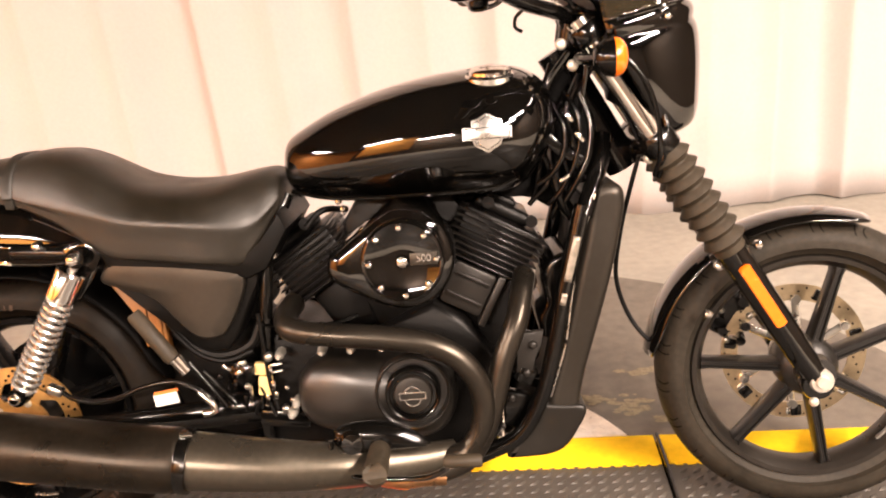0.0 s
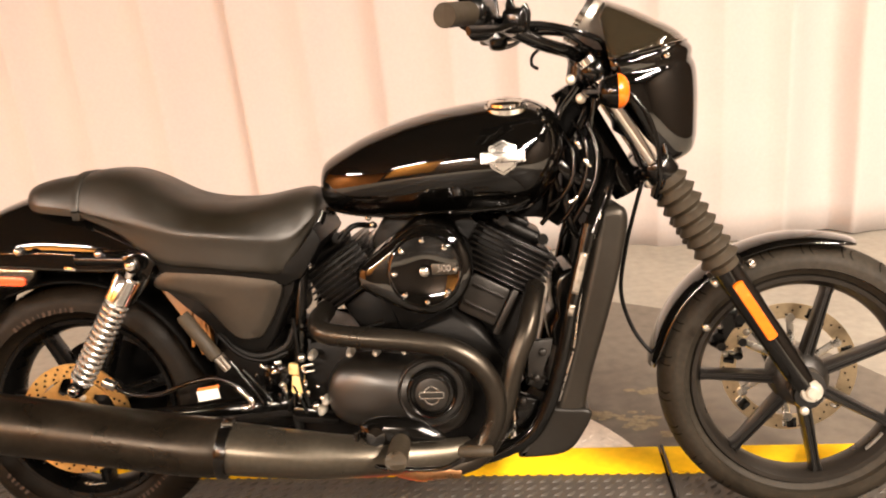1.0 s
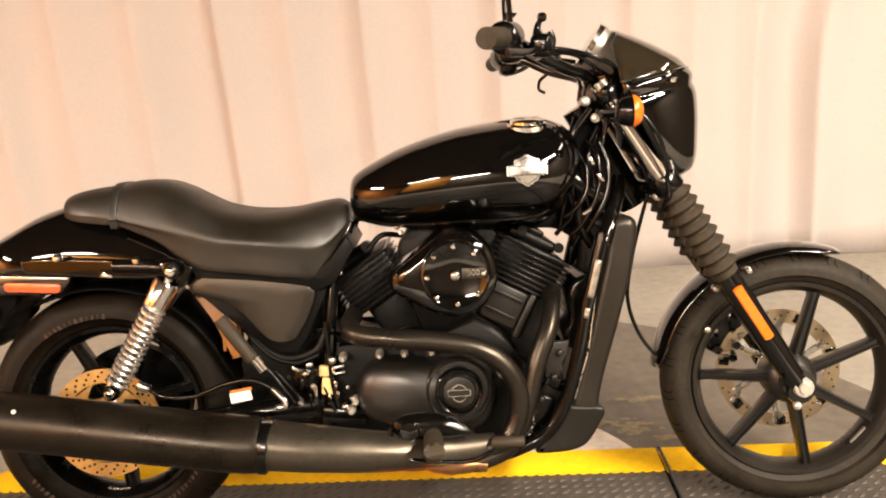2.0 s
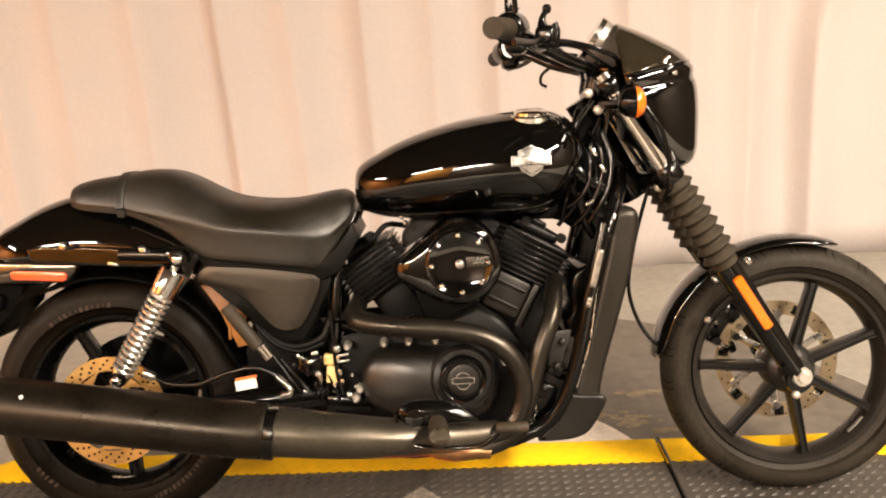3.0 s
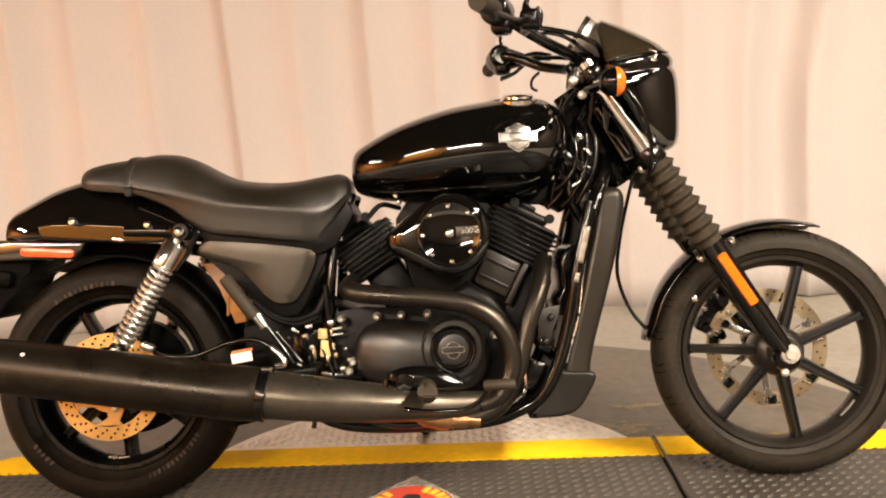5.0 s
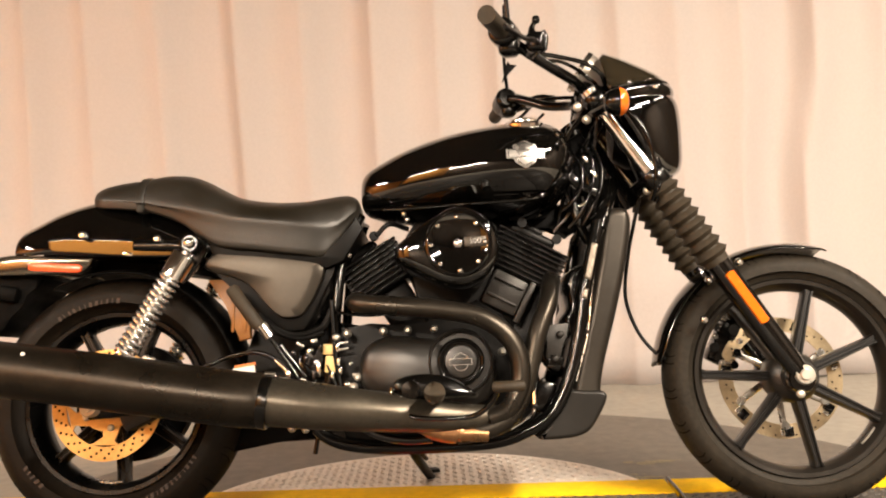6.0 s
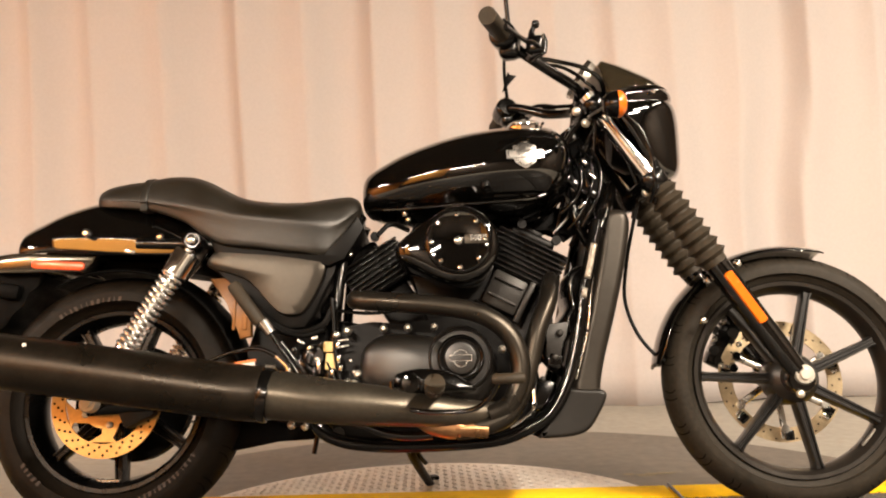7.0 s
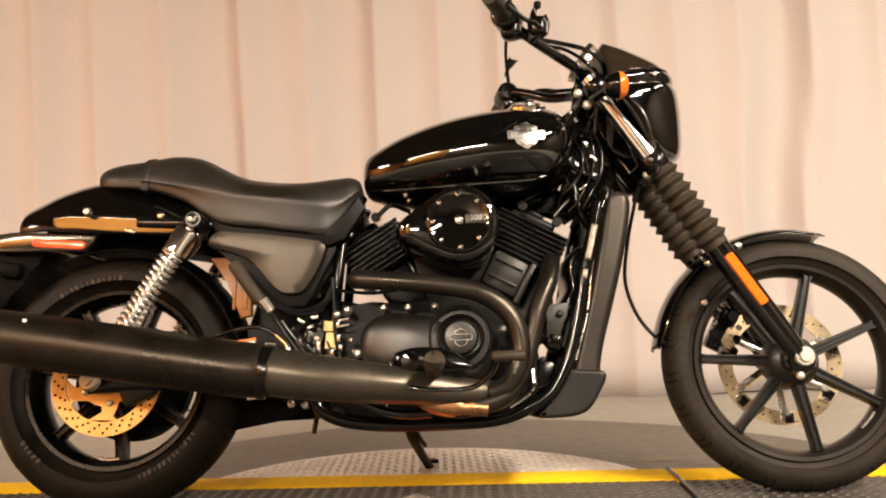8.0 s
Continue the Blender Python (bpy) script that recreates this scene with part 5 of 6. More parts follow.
# ---- shock absorbers ----
for s in (-1, 1):
    y = s * 0.172
    a, b = Vector((-0.560, y, 0.632)), Vector((-0.712, y, 0.386))
    way = (b - a).normalized()
    sh = part("shock_absorber", tube([a + way * 0.02, b], 0.008, 14, 2), STEEL, bike, "chrome coil-over shock absorber")
    part("shock_cover", tube([a + way * 0.026, a + way * 0.029, a + way * 0.082, a + way * 0.085], [0.024, 0.0265, 0.0265, 0.023], 28, 2, smooth=False), CHROME, sh)
    side = way.cross(Vector((0, 1, 0)))
    turns, d0, d1 = 14, 0.080, (b - a).length - 0.020
    coil = [a + way * (d0 + (d1 - d0) * q) + (side * math.cos(2 * math.pi * turns * q) + Vector((0, 1, 0)) * math.sin(2 * math.pi * turns * q)) * 0.0215 for q in np.linspace(0, 1, turns * 14)]
    part("spring", tube(coil, 0.0040, 8, 1, smooth=False), SPRING, sh)
    part("damper", tube([a + way * 0.14, b + way * -0.01], 0.0125, 18, 2), STEEL, sh)
    part("spring_seat", tube([b - way * 0.024, b - way * 0.014], 0.022, 24, 2), CHROME, sh)
    for q in (a, b):
        part("eye", lathe([(0.017, -0.016), (0.018, 0.0), (0.017, 0.016)], q, seg=20), ENAMEL, sh)
    for q in (a, b):
        part("bolt", bolt((q.x, q.y - (0.016 if s < 0 else -0.02), q.z), 0.0115, 0.014), CHROME, sh)
part("shock_bracket", plate([(-0.60, 0.645), (-0.55, 0.655), (-0.53, 0.625), (-0.555, 0.58), (-0.585, 0.545), (-0.592, 0.552), (-0.575, 0.60)], -0.150, -0.138, 0.004), GLOSS, bike)

# ---- engine ----
case = plate([(-0.275, 0.22), (-0.275, 0.455), (-0.235, 0.450), (-0.18, 0.432), (-0.10, 0.424), (-0.02, 0.45), (0.06, 0.49), (0.115, 0.455), (0.15, 0.40), (0.185, 0.36), (0.20, 0.26), (0.16, 0.20), (-0.2, 0.19)], -0.125, 0.125, 0.014)
eng = part("crankcase", case, CAST, bike, "black cast engine case")
prim = bmesh.new()
P0 = [(-0.198, 0.346), (-0.190, 0.380), (-0.163, 0.404), (-0.12, 0.413), (-0.05, 0.404), (0.0, 0.402), (0.05, 0.40), (0.085, 0.365), (0.088, 0.31), (0.06, 0.265), (0.0, 0.255), (-0.10, 0.268), (-0.17, 0.290), (-0.193, 0.315)]
rings = []
pc = (-0.05, 0.34)
for k, y in ((1.03, -0.12), (1.03, -0.155), (1.01, -0.172), (0.97, -0.185), (0.90, -0.195), (0.78, -0.203), (0.60, -0.209), (0.40, -0.2125), (0.15, -0.214)):
    rings.append([Vector((pc[0] + (v.x - pc[0]) * k, y, pc[1] + (v.z - pc[1]) * k)) for v in smooth_path([(x, 0, z) for x, z in P0 + P0[:1]], 4)[:-1]])
loft(rings, bm=prim)
pcov = part("clutch_cover", prim, SATIN, eng, "satin black clutch cover", 50)
derby = lathe([(0.050, -0.1960), (0.050, -0.2190), (0.0485, -0.2245), (0.0455, -0.2270), (0.0430, -0.2255), (0.0410, -0.2200), (0.037, -0.2195)], (0.015, 0, 0.354), seg=56)
part("cover_rim", lathe([(0.061, -0.2020), (0.062, -0.2145), (0.0650, -0.2175), (0.068, -0.2145), (0.070, -0.2020)], (0.015, 0, 0.354), seg=56), SATIN, eng)
part("derby_cover", derby, ENAMEL, eng, "round black derby cover")
part("derby_cap", lathe([(0.0355, -0.2180), (0.0350, -0.2245), (0.0325, -0.2278), (0.026, -0.2290), (0.0005, -0.2295)], (0.015, 0, 0.354), seg=48), SATIN, eng)
mark = bmesh.new()
for x0, z0, x1, z1 in ((-0.023, 0.006, 0.023, 0.006), (-0.023, -0.006, 0.023, -0.006), (-0.023, 0.006, -0.023, -0.006), (0.023, 0.006, 0.023, -0.006), (-0.014, 0.007, -0.012, 0.012), (-0.012, 0.012, 0.0, 0.018), (0.0, 0.018, 0.012, 0.012), (0.012, 0.012, 0.014, 0.007), (-0.014, -0.007, -0.010, -0.015), (-0.010, -0.015, 0.0, -0.019), (0.0, -0.019, 0.010, -0.015), (0.010, -0.015, 0.014, -0.007)):
    tube([(0.015 + x0, -0.2295, 0.354 + z0), (0.015 + x1, -0.2295, 0.354 + z1)], 0.0014, 6, 1, bm=mark, smooth=False)
part("cover_badge", mark, EMBLEM, eng, "plain outlined badge")
for x, z in ((-0.226, 0.424), (-0.148, 0.426), (-0.095, 0.426), (-0.038, 0.426), (0.108, 0.372), (-0.205, 0.33), (-0.215, 0.31)):
    part("bolt", bolt((x, -0.150, z), 0.0088, 0.034), ZINC, eng)


def fins(cx, cz, a, half, n, pitch, depth, name):
    """A finned cylinder: thin plates across its axis, on a core."""
    ax, dd = Vector((math.sin(a), 0, math.cos(a))), Vector((math.cos(a), 0, -math.sin(a)))
    core = bmesh.new()
    o = Vector((cx, 0, cz))
    m = Matrix(((dd.x, 0, ax.x, o.x), (0, 1, 0, 0), (dd.z, 0, ax.z, o.z), (0, 0, 0, 1)))
    block((half * 1.72, depth * 1.75, n * pitch * 1.04), m, 0.010, bm=core)
    block((half * 1.15, depth * 1.3, 0.16), m @ pose(0, 0, -0.105), 0.010, bm=core)
    ob = part(name, core, CAST, bike, "black finned engine cylinder")
    for k in range(n):
        fin = block((half * 2, depth * 2, 0.0042), m @ pose(0, 0, (k - (n - 1) / 2) * pitch), 0.0018, 1)
        part("fin", fin, FIN, ob)
    head = bmesh.new()
    tall = 0.026
    block((half * (1.30 if cx > 0 else 1.1), depth * 1.2, tall), m @ pose(-half * 0.1, 0, n * pitch / 2 + tall / 2), 0.011, 3, bm=head)
    if cx > 0:
        block((half * 0.7, depth * 0.9, 0.014), m @ pose(-half * 0.2, 0, n * pitch / 2 + 0.030), 0.006, bm=head)
    for q in (-0.5, 0.5):
        lathe([(0.011, -depth * 0.85), (0.011, -depth * 0.85 - 0.012), (0.0005, -depth * 0.85 - 0.012)], m @ Vector((half * q, 0, n * pitch / 2 + 0.022)), seg=12, bm=head)
    part("cylinder_head", head, CAST, ob)
    return ob, m


rear_cyl, _ = fins(-0.163, 0.566, radians(-32), 0.077, 8, 0.0118, 0.105, "rear_cylinder")
front_cyl, fm = fins(0.180, 0.580, radians(28), 0.088, 8, 0.0118, 0.110, "front_cylinder")
barrel = bmesh.new()
block((0.085, 0.19, 0.085), fm @ pose(-0.012, -0.012, -0.092), 0.008, bm=barrel)
block((0.014, 0.02, 0.10), fm @ pose(0.038, -0.105, -0.095), 0.003, bm=barrel)
block((0.070, 0.01, 0.006), fm @ pose(-0.012, -0.108, -0.070), 0.002, bm=barrel)
block((0.070, 0.01, 0.006), fm @ pose(-0.012, -0.108, -0.110), 0.002, bm=barrel)
part("barrel", barrel, GREYCAST, front_cyl)

part("timing_cover", plate([(0.13, 0.40), (0.17, 0.50), (0.235, 0.52), (0.240, 0.44), (0.228, 0.36), (0.19, 0.33)], -0.06, 0.06, 0.01), CAST, bike)
part("breather_hose", tube([(-0.26, -0.13, 0.475), (-0.22, -0.13, 0.468), (-0.17, -0.13, 0.464), (-0.12, -0.13, 0.470), (-0.08, -0.12, 0.478)], 0.004, 8, 5), ENAMEL, bike)
intake = plate([(-0.10, 0.640), (-0.07, 0.685), (0.10, 0.69), (0.14, 0.64), (0.09, 0.52), (0.07, 0.44), (-0.05, 0.42), (-0.07, 0.50), (-0.10, 0.58)], -0.07, 0.07, 0.012)
tube([(-0.09, -0.06, 0.665), (-0.13, -0.10, 0.672), (-0.16, -0.11, 0.645)], 0.006, 10, 5, bm=intake)
part("intake", intake, PLASTIC, bike)
for x, z in ((-0.222, 0.600), (-0.095, 0.690), (-0.088, 0.676)):
    part("bolt", bolt((x, -0.12, z), 0.0065, 0.010), CHROME, bike)

# ---- air cleaner ----
AC = Vector((0.019, 0, 0.598))
tear = [(-0.031, 0.664), (-0.068, 0.638), (-0.100, 0.614), (-0.113, 0.600), (-0.115, 0.578), (-0.104, 0.562), (-0.062, 0.537), (-0.015, 0.514), (0.03, 0.508), (0.075, 0.526), (0.103, 0.565), (0.108, 0.605), (0.095, 0.645), (0.06, 0.677), (0.01, 0.684)]
ac_bm = bmesh.new()
rings = []
for k, y in ((1.0, -0.105), (1.02, -0.165), (1.0, -0.212), (0.97, -0.226), (0.92, -0.235), (0.84, -0.240), (0.74, -0.242), (0.5, -0.243)):
    rings.append([Vector((AC.x - 0.012 * k + 0.012 + (v.x - AC.x) * k, y, AC.z + (v.z - AC.z) * k)) for v in smooth_path([(x, 0, z) for x, z in tear + tear[:1]], 4)[:-1]])
loft(rings, bm=ac_bm)
air = part("air_cleaner", ac_bm, GLOSS, bike, "glossy black teardrop air cleaner", 50)
face = lathe([(0.070, -0.225), (0.070, -0.248), (0.0675, -0.2535), (0.064, -0.2555), (0.062, -0.254), (0.012, -0.254), (0.010, -0.258), (0.0005, -0.258)], AC, seg=64)
part("face_plate", face, GLOSS, air, "round glossy face plate")
for k in range(8):
    a = 2 * math.pi * k / 8 + 0.03
    part("bolt", bolt((AC.x + 0.0565 * math.cos(a), -0.254, AC.z + 0.0565 * math.sin(a)), 0.0052, 0.006), CHROME, air)
part("centre_screw", bolt((AC.x, -0.257, AC.z), 0.009, 0.006), STEEL, air)
part("name_strip", block((0.046, 0.002, 0.020), pose(AC.x + 0.036, -0.2553, AC.z + 0.003), 0.0008), COVER, air)
txt = bpy.data.curves.new("displacement_mark", "FONT")
txt.body, txt.size, txt.extrude, txt.align_x, txt.align_y = "500", 0.017, 0.0008, "CENTER", "CENTER"
txt.materials.append(EMBLEM)
tob = new("displacement_mark", txt)
tob.parent = air
tob.matrix_local = pose(AC.x + 0.036, -0.2572, AC.z + 0.004, 90, 0, 0)
dg = bpy.context.evaluated_depsgraph_get()
tmesh = bpy.data.meshes.new_from_object(tob.evaluated_get(dg))
bpy.data.objects.remove(tob)
tmesh.transform(pose(AC.x + 0.036, -0.2572, AC.z + 0.004, 90, 0, 0))
letters = bmesh.new()
letters.from_mesh(tmesh)
part("displacement_mark", letters, EMBLEM, air)

# ---- exhaust ----
ex = part("muffler", tube([(-1.06, -0.262, 0.402), (-1.055, -0.262, 0.402), (-0.919, -0.262, 0.380), (-0.691, -0.260, 0.343), (-0.47, -0.256, 0.305), (-0.400, -0.255, 0.296), (-0.394, -0.255, 0.295)], [0.040, 0.052, 0.0555, 0.0565, 0.0565, 0.0555, 0.050], 40, 4), PIPE, bike, "long matt black muffler")
part("muffler_cone", tube([(-0.392, -0.255, 0.296), (-0.30, -0.252, 0.282), (-0.20, -0.246, 0.268), (-0.10, -0.234, 0.256), (-0.03, -0.216, 0.247), (0.03, -0.196, 0.240), (0.085, -0.175, 0.239)], [0.050, 0.0475, 0.043, 0.038, 0.033, 0.028, 0.0228], 36, 5), CONE, ex)
part("clamp", tube([(-0.394, -0.255, 0.296), (-0.391, -0.255, 0.2955), (-0.376, -0.254, 0.2928), (-0.373, -0.254, 0.2923)], [0.054, 0.0568, 0.0568, 0.053], 40, 2, smooth=False), ENAMEL, ex)
part("clamp_bolt", tube([(-0.382, -0.275, 0.350), (-0.362, -0.27, 0.348)], 0.0045, 10, 2), CHROME, ex)
part("rivet", bolt((-0.850, -0.305, 0.407), 0.0042, 0.005), WHITE, ex)
part("collector", tube([(-0.084, -0.232, 0.236), (-0.07, -0.232, 0.231), (-0.045, -0.232, 0.221), (-0.015, -0.230, 0.214), (0.0, -0.230, 0.212), (0.004, -0.230, 0.211), (0.008, -0.229, 0.210), (0.064, -0.224, 0.206)], [0.012, 0.018, 0.0225, 0.0235, 0.0225, 0.021, 0.0170, 0.0165], 28, 4), HEATED, ex, "heat-tinted collector pipe")
part("lower_pipe", tube([(-0.24, -0.19, 0.238), (-0.196, -0.2, 0.228), (-0.15, -0.2, 0.208), (-0.10, -0.2, 0.199), (-0.05, -0.2, 0.200)], 0.011, 14, 6), GLOSS, ex)
part("rear_header", tube([(-0.205, -0.075, 0.502), (-0.210, -0.140, 0.494), (-0.19, -0.188, 0.486), (-0.12, -0.205, 0.478), (-0.02, -0.207, 0.466), (0.055, -0.207, 0.449), (0.105, -0.206, 0.418), (0.134, -0.205, 0.376), (0.142, -0.205, 0.328), (0.132, -0.206, 0.285), (0.108, -0.208, 0.250), (0.07, -0.208, 0.235)], 0.0208, 24, 6), HEADER, ex)
part("front_header", tube([(0.235, -0.09, 0.53), (0.222, -0.145, 0.505), (0.210, -0.175, 0.468), (0.184, -0.188, 0.410), (0.166, -0.192, 0.350), (0.150, -0.196, 0.300), (0.128, -0.202, 0.256), (0.10, -0.208, 0.228), (0.05, -0.212, 0.212), (0.0, -0.214, 0.207)], 0.0205, 24, 6), HEADER, ex)

# ---- radiator ----
rad_o = [(0.352, 0.668), (0.370, 0.682), (0.398, 0.684), (0.415, 0.672), (0.418, 0.645), (0.411, 0.606), (0.400, 0.555), (0.387, 0.505), (0.371, 0.450), (0.354, 0.395), (0.340, 0.350), (0.331, 0.315), (0.326, 0.290), (0.323, 0.262), (0.310, 0.242), (0.280, 0.236), (0.258, 0.250), (0.260, 0.285), (0.272, 0.330), (0.290, 0.395), (0.308, 0.460), (0.325, 0.530), (0.342, 0.600)]
rad = part("radiator_shroud", pillow(rad_o, -0.138, 0.13, 0.020, 8, 4), SHROUD, bike, "satin dark grey radiator shroud", 60)
low_o = [(0.252, 0.285), (0.290, 0.281), (0.322, 0.279), (0.334, 0.270), (0.331, 0.254), (0.319, 0.232), (0.302, 0.206), (0.286, 0.191), (0.264, 0.183), (0.24, 0.180), (0.195, 0.179), (0.180, 0.184), (0.200, 0.208), (0.228, 0.246)]
part("lower_cowl", pillow(low_o, -0.142, 0.132, 0.008, 5, 4), COWL, rad, "satin black lower cowl", 50)
part("core", plate([(0.345, 0.66), (0.358, 0.66), (0.300, 0.31), (0.285, 0.31)], -0.115, 0.115, 0.002), DARK, rad)
TRIM = [Vector(q) for q in ((0.361, -0.151, 0.672), (0.336, -0.152, 0.592), (0.316, -0.152, 0.509), (0.300, -0.152, 0.411), (0.284, -0.151, 0.355), (0.267, -0.150, 0.302))]
trim_line = smooth_path(TRIM, 8)
for d0, d1 in ((0.0, 0.40), (0.42, 0.60), (0.63, 1.0)):
    seg_pts = trim_line[int(d0 * 40):int(d1 * 40) + 1]
    part("trim_strip", tube(seg_pts, 0.0018, 8, 1, smooth=False), STEEL, rad, "bright trim strip")
for pts in ([(0.335, -0.05, 0.62), (0.315, -0.06, 0.655), (0.30, -0.06, 0.72)], [(0.29, -0.08, 0.33), (0.25, -0.10, 0.32), (0.215, -0.11, 0.345), (0.20, -0.10, 0.38)]):
    part("coolant_hose", tube(pts, 0.013, 12, 5), ENAMEL, bike)
part("pump_bracket", plate([(0.205, 0.425), (0.262, 0.430), (0.256, 0.395), (0.240, 0.380), (0.240, 0.345), (0.215, 0.335), (0.205, 0.36), (0.215, 0.39)], -0.134, -0.122, 0.004), GREYCAST, bike)
for size, x, y, zz, a in (((0.05, 0.03, 0.05), 0.232, -0.115, 0.400, 15), ((0.04, 0.03, 0.035), 0.225, -0.12, 0.345, 25), ((0.05, 0.03, 0.07), 0.200, -0.10, 0.27, 15)):
    part("pump_housing", block(size, pose(x, y, zz, 0, a, 0), 0.008), ENAMEL, bike)
for x, z, r in ((0.240, 0.405, 0.010), (0.226, 0.352, 0.010), (0.196, 0.305, 0.009), (0.176, 0.252, 0.006), (0.170, 0.235, 0.005)):
    part("hose_bolt", bolt((x, -0.136, z), r * 0.8, 0.008), GREYCAST, bike)
part("chrome_rod", tube([(0.176, -0.125, 0.285), (0.174, -0.13, 0.245), (0.150, -0.13, 0.222), (0.12, -0.13, 0.205)], 0.004, 8, 5), CHROME, bike)

# ---- footrest and pedal ----
pl = bmesh.new()
GUARD = [(-0.128, 0.305), (-0.122, 0.322), (-0.105, 0.330), (-0.08, 0.334), (-0.045, 0.333), (-0.005, 0.324), (0.022, 0.308), (0.044, 0.288), (0.015, 0.284), (-0.03, 0.282), (-0.075, 0.281), (-0.115, 0.288)]
gp = [(v.x, v.z) for v in smooth_path([Vector((x, 0, z)) for x, z in GUARD + GUARD[:1]], 4)[:-1]]
gc = (-0.050, 0.306)
loft([[Vector((gc[0] + (x - gc[0]) * k, y, gc[1] + (z - gc[1]) * k)) for x, z in gp] for k, y in ((0.97, -0.246), (1.0, -0.252), (0.97, -0.258), (0.90, -0.263), (0.78, -0.267), (0.55, -0.271), (0.3, -0.273), (0.05, -0.2735))], bm=pl)
peg_plate = part("footrest_plate", pl, ENAMEL, bike, "glossy black footrest guard")
part("brake_pedal_arm", tube([(-0.128, -0.266, 0.310), (-0.127, -0.270, 0.285), (-0.112, -0.280, 0.264), (-0.078, -0.288, 0.250), (-0.02, -0.292, 0.246), (0.035, -0.300, 0.250), (0.068, -0.325, 0.275), (0.080, -0.350, 0.300)], 0.0052, 10, 6), GLOSS, peg_plate)
part("pedal_pad", tube([(0.070, -0.355, 0.306), (0.073, -0.356, 0.306), (0.128, -0.360, 0.306), (0.131, -0.360, 0.306)], [0.008, 0.0105, 0.0105, 0.008], 16, 2, smooth=False), GAITER, peg_plate, "rubber brake pedal pad")
part("pivot_cap", lathe([(0.024, -0.255), (0.024, -0.268), (0.018, -0.275), (0.0005, -0.277)], (-0.090, 0, 0.304), seg=28), GLOSS, peg_plate)
part("footrest", tube([(-0.044, -0.235, 0.285), (-0.044, -0.255, 0.288), (-0.043, -0.30, 0.293), (-0.042, -0.372, 0.300), (-0.042, -0.378, 0.300)], [0.013, 0.018, 0.0195, 0.0205, 0.018], 22, 4), GAITER, peg_plate, "grey-black rubber footrest")
part("footrest_joint", block((0.03, 0.035, 0.04), pose(-0.046, -0.235, 0.288), 0.006), CHROME, peg_plate)
part("foot_bracket", tube([(-0.03, -0.10, 0.25), (-0.04, -0.18, 0.27), (-0.046, -0.24, 0.286)], 0.014, 12, 4), ENAMEL, peg_plate)

# ---- hydraulics and wiring behind the engine ----
part("brake_cylinder", tube([(-0.478, -0.16, 0.536), (-0.474, -0.16, 0.530), (-0.420, -0.165, 0.454), (-0.415, -0.165, 0.448)], [0.012, 0.0145, 0.0145, 0.013], 20, 3, smooth=False), GAITER, bike, "rubber-sleeved brake cylinder")
part("cylinder_fitting", tube([(-0.410, -0.168, 0.450), (-0.392, -0.168, 0.424)], [0.013, 0.011], 14, 2, smooth=False), CHROME, bike)
part("brake_rod", tube([(-0.394, -0.165, 0.425), (-0.35, -0.165, 0.36), (-0.335, -0.165, 0.335)], 0.0042, 10, 3), ENAMEL, bike)
part("brake_rod_sleeve", tube([(-0.372, -0.16, 0.405), (-0.335, -0.155, 0.355), (-0.320, -0.155, 0.335)], 0.0055, 10, 3), ENAMEL, bike)
part("brake_hose", tube([(-0.66, -0.150, 0.392), (-0.62, -0.155, 0.365), (-0.55, -0.165, 0.362), (-0.48, -0.168, 0.385), (-0.42, -0.172, 0.392), (-0.375, -0.176, 0.372), (-0.352, -0.18, 0.350)], 0.0048, 10, 8), ENAMEL, bike)
part("hose_fitting", tube([(-0.378, -0.180, 0.374), (-0.355, -0.184, 0.352), (-0.352, -0.186, 0.338), (-0.372, -0.188, 0.335)], 0.0065, 10, 4), CHROME, bike)
part("hose_union", block((0.03, 0.02, 0.016), pose(-0.655, -0.155, 0.385, 0, 25, 0), 0.004), STEEL, bike)
tag = part("warning_tag", block((0.046, 0.0015, 0.022), pose(-0.452, -0.150, 0.352, 0, -8, 0), 0.0), WHITE, bike, "white paper tag with an orange edge")
part("tag_edge", block((0.046, 0.002, 0.006), pose(-0.4505, -0.150, 0.366, 0, -8, 0), 0.0), TAPE, tag)
for pts, r in (([(-0.43, -0.13, 0.49), (-0.39, -0.14, 0.445), (-0.34, -0.14, 0.425), (-0.285, -0.135, 0.44), (-0.262, -0.13, 0.48)], 0.009),
               ([(-0.42, -0.145, 0.475), (-0.38, -0.15, 0.435), (-0.33, -0.15, 0.418), (-0.28, -0.14, 0.43)], 0.005),
               ([(-0.262, -0.142, 0.50), (-0.258, -0.142, 0.43), (-0.255, -0.142, 0.37), (-0.246, -0.142, 0.315)], 0.0045),
               ([(-0.275, -0.138, 0.36), (-0.262, -0.14, 0.33), (-0.252, -0.14, 0.30)], 0.0035),
               ([(-0.26, -0.12, 0.345), (-0.285, -0.125, 0.32), (-0.295, -0.12, 0.30)], 0.004)):
    part("wiring_loom", tube(pts, r, 8, 6), PLASTIC, bike)
for x, z, w, h, a in ((-0.330, 0.405, 0.018, 0.007, 35), (-0.318, 0.372, 0.007, 0.022, 12), (-0.300, 0.412, 0.016, 0.008, -10), (-0.286, 0.398, 0.008, 0.014, 30),
                      (-0.345, 0.388, 0.010, 0.010, 45), (-0.302, 0.335, 0.006, 0.030, 2), (-0.238, 0.405, 0.024, 0.005, -8), (-0.236, 0.392, 0.022, 0.004, -8), (-0.325, 0.330, 0.012, 0.006, 20)):
    part("metal_clip", block((w, 0.006, h), pose(x, -0.152, z, 0, a, 0), 0.0018), STEEL if w > h else ENAMEL, bike)
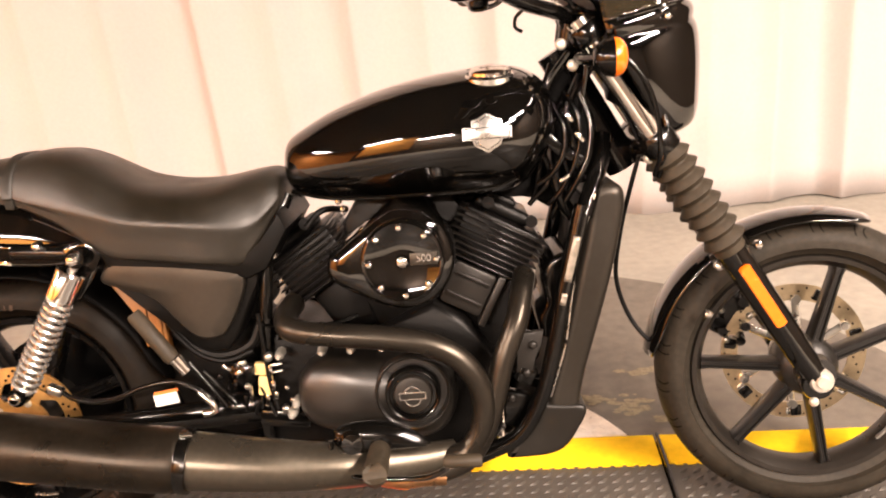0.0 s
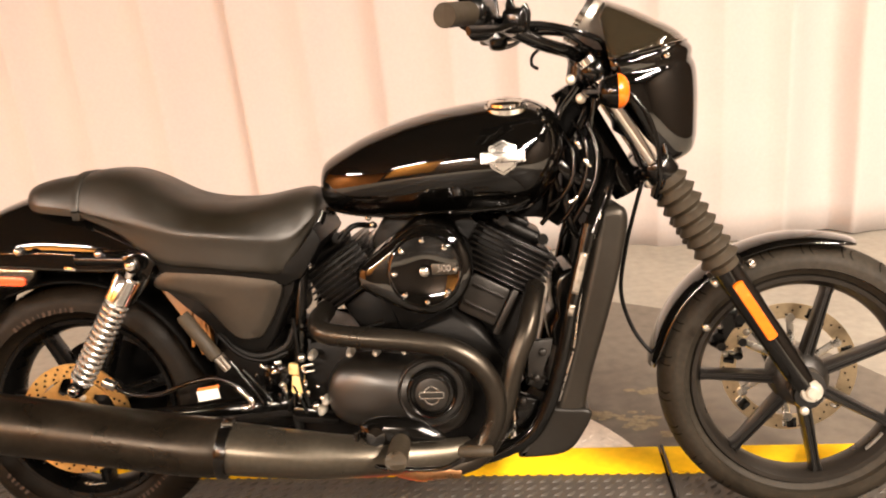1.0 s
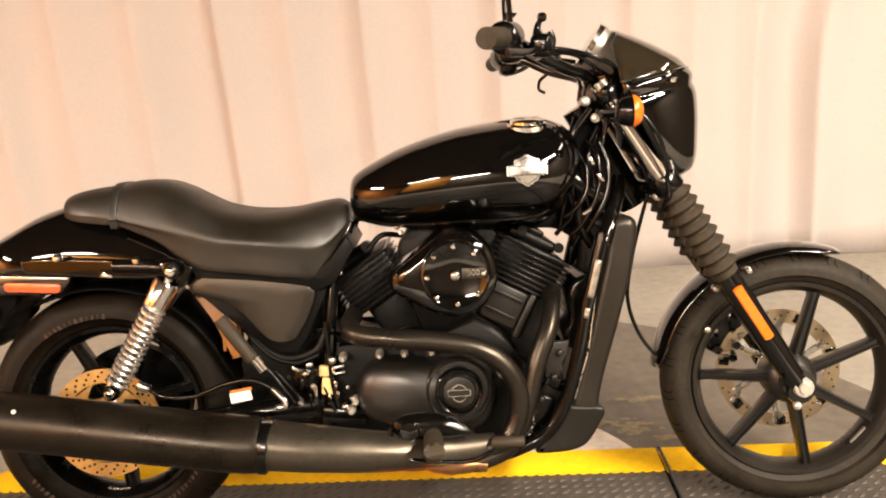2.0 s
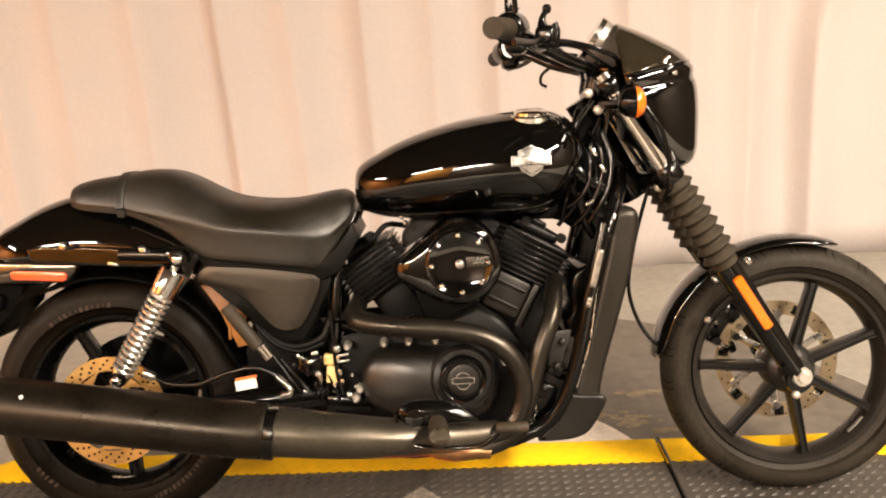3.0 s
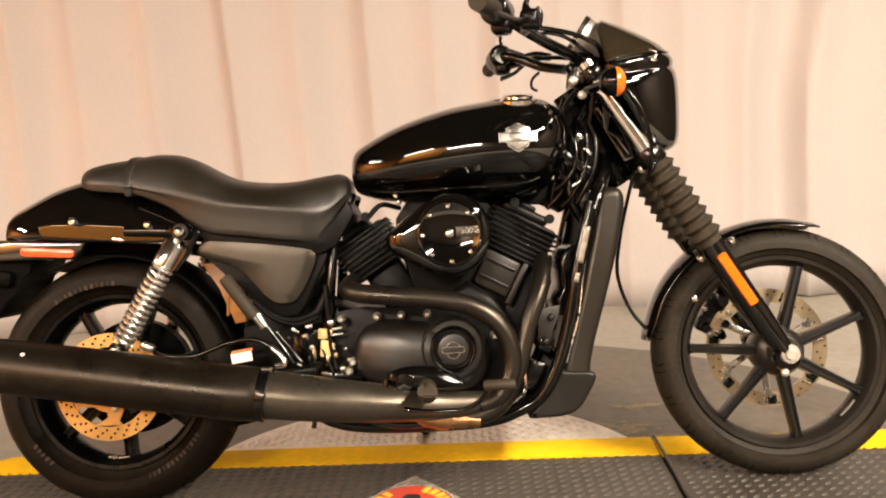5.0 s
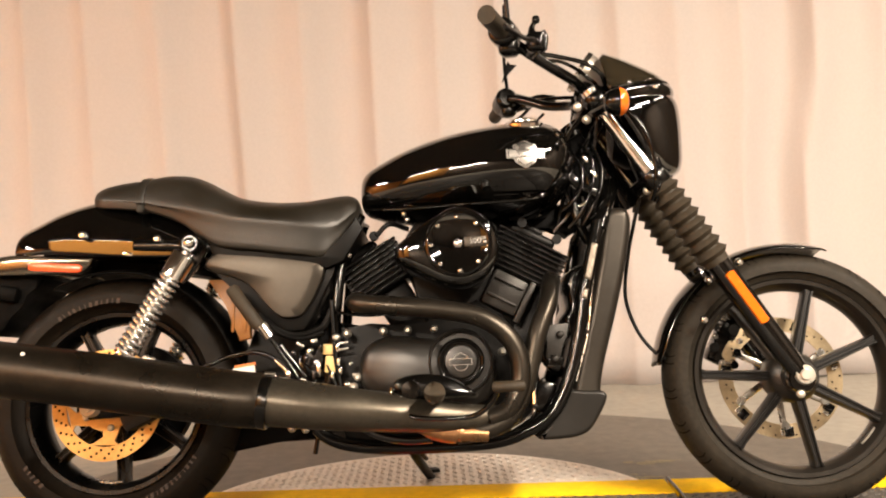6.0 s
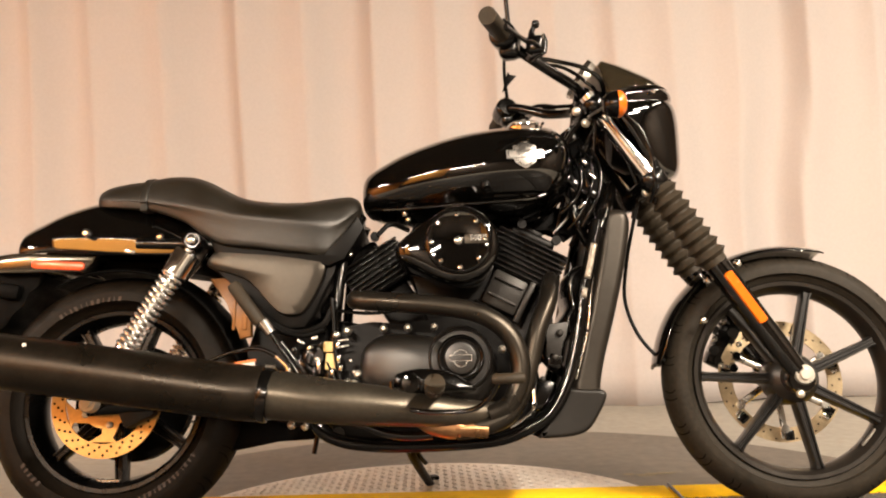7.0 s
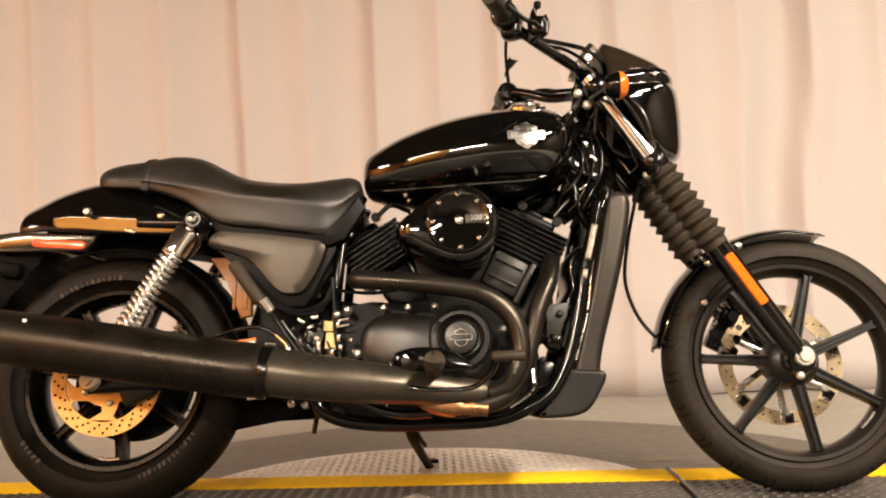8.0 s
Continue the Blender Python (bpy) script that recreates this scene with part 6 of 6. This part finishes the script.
for x, z, rr in ((-0.336, 0.352, 0.006), (-0.296, 0.366, 0.007), (-0.222, 0.36, 0.006), (-0.214, 0.335, 0.007)):
    part("bolt", bolt((x, -0.148, z), rr * 0.8, 0.008), STEEL, bike)
con = bmesh.new()
block((0.022, 0.016, 0.022), pose(-0.268, -0.160, 0.391, 0, 4, 0), 0.003, bm=con)
block((0.024, 0.018, 0.036), pose(-0.263, -0.160, 0.359, 0, 6, 0), 0.003, bm=con)
part("connector", con, CREAM, bike, "cream plastic wiring connector")
for x, z, h, a in ((-0.250, 0.395, 0.016, 0), (-0.248, 0.365, 0.018, 5), (-0.244, 0.345, 0.014, 8), (-0.292, 0.350, 0.034, 0), (-0.310, 0.392, 0.014, 60), (-0.262, 0.335, 0.022, 10)):
    part("metal_clip", block((0.008, 0.006, h), pose(x, -0.148, z, 0, a, 0), 0.002), CHROME, bike)
for x, z in ((-0.252, 0.418), (-0.230, 0.315), (-0.352, 0.228), (-0.322, 0.224), (-0.15, 0.215)):
    part("bolt", bolt((x, -0.140, z), 0.009, 0.012), STEEL, bike)
gear = bmesh.new()
block((0.08, 0.05, 0.09), pose(-0.315, -0.07, 0.345, 0, 10, 0), 0.012, bm=gear)
part("gearbox", plate([(-0.48, 0.33), (-0.47, 0.40), (-0.45, 0.47), (-0.30, 0.47), (-0.265, 0.42), (-0.265, 0.24), (-0.36, 0.22), (-0.45, 0.25)], -0.045, 0.11, 0.015), PLASTIC, bike)
part("sump", plate([(-0.28, 0.235), (0.12, 0.235), (0.16, 0.21), (0.10, 0.178), (-0.20, 0.172), (-0.26, 0.195)], -0.112, 0.10, 0.010), CAST, bike)
lathe([(0.026, -0.09), (0.026, -0.115), (0.020, -0.12), (0.0005, -0.12)], (-0.305, 0, 0.375), seg=24, bm=gear)
block((0.10, 0.06, 0.035), pose(-0.235, -0.11, 0.292, 0, 6, 0), 0.008, bm=gear)
part("master_cylinder_block", gear, ENAMEL, bike)

# ---- side stand ----
ss = bmesh.new()
tube([(-0.112, 0.10, 0.175), (-0.100, 0.16, 0.130), (-0.078, 0.27, 0.078), (-0.056, 0.372, 0.032)], [0.014, 0.013, 0.012, 0.011], 12, 5, bm=ss)
block((0.035, 0.030, 0.010), Matrix.Translation((-0.056, 0.378, 0.058 - 0.002)) @ pose(0, 0, 0, DRAWN_LEAN, 0, 20), 0.003, bm=ss)
part("side_stand", ss, PLASTIC, bike, "black side stand resting on the metal plate")
part("stand_spring", tube([(-0.10, 0.10, 0.175), (-0.085, 0.15, 0.135), (-0.07, 0.20, 0.11)], 0.006, 8, 4), PLASTIC, bike)
part("stand_stop", tube([(-0.314, -0.02, 0.20), (-0.322, -0.02, 0.158)], 0.006, 8, 2), ENAMEL, bike)
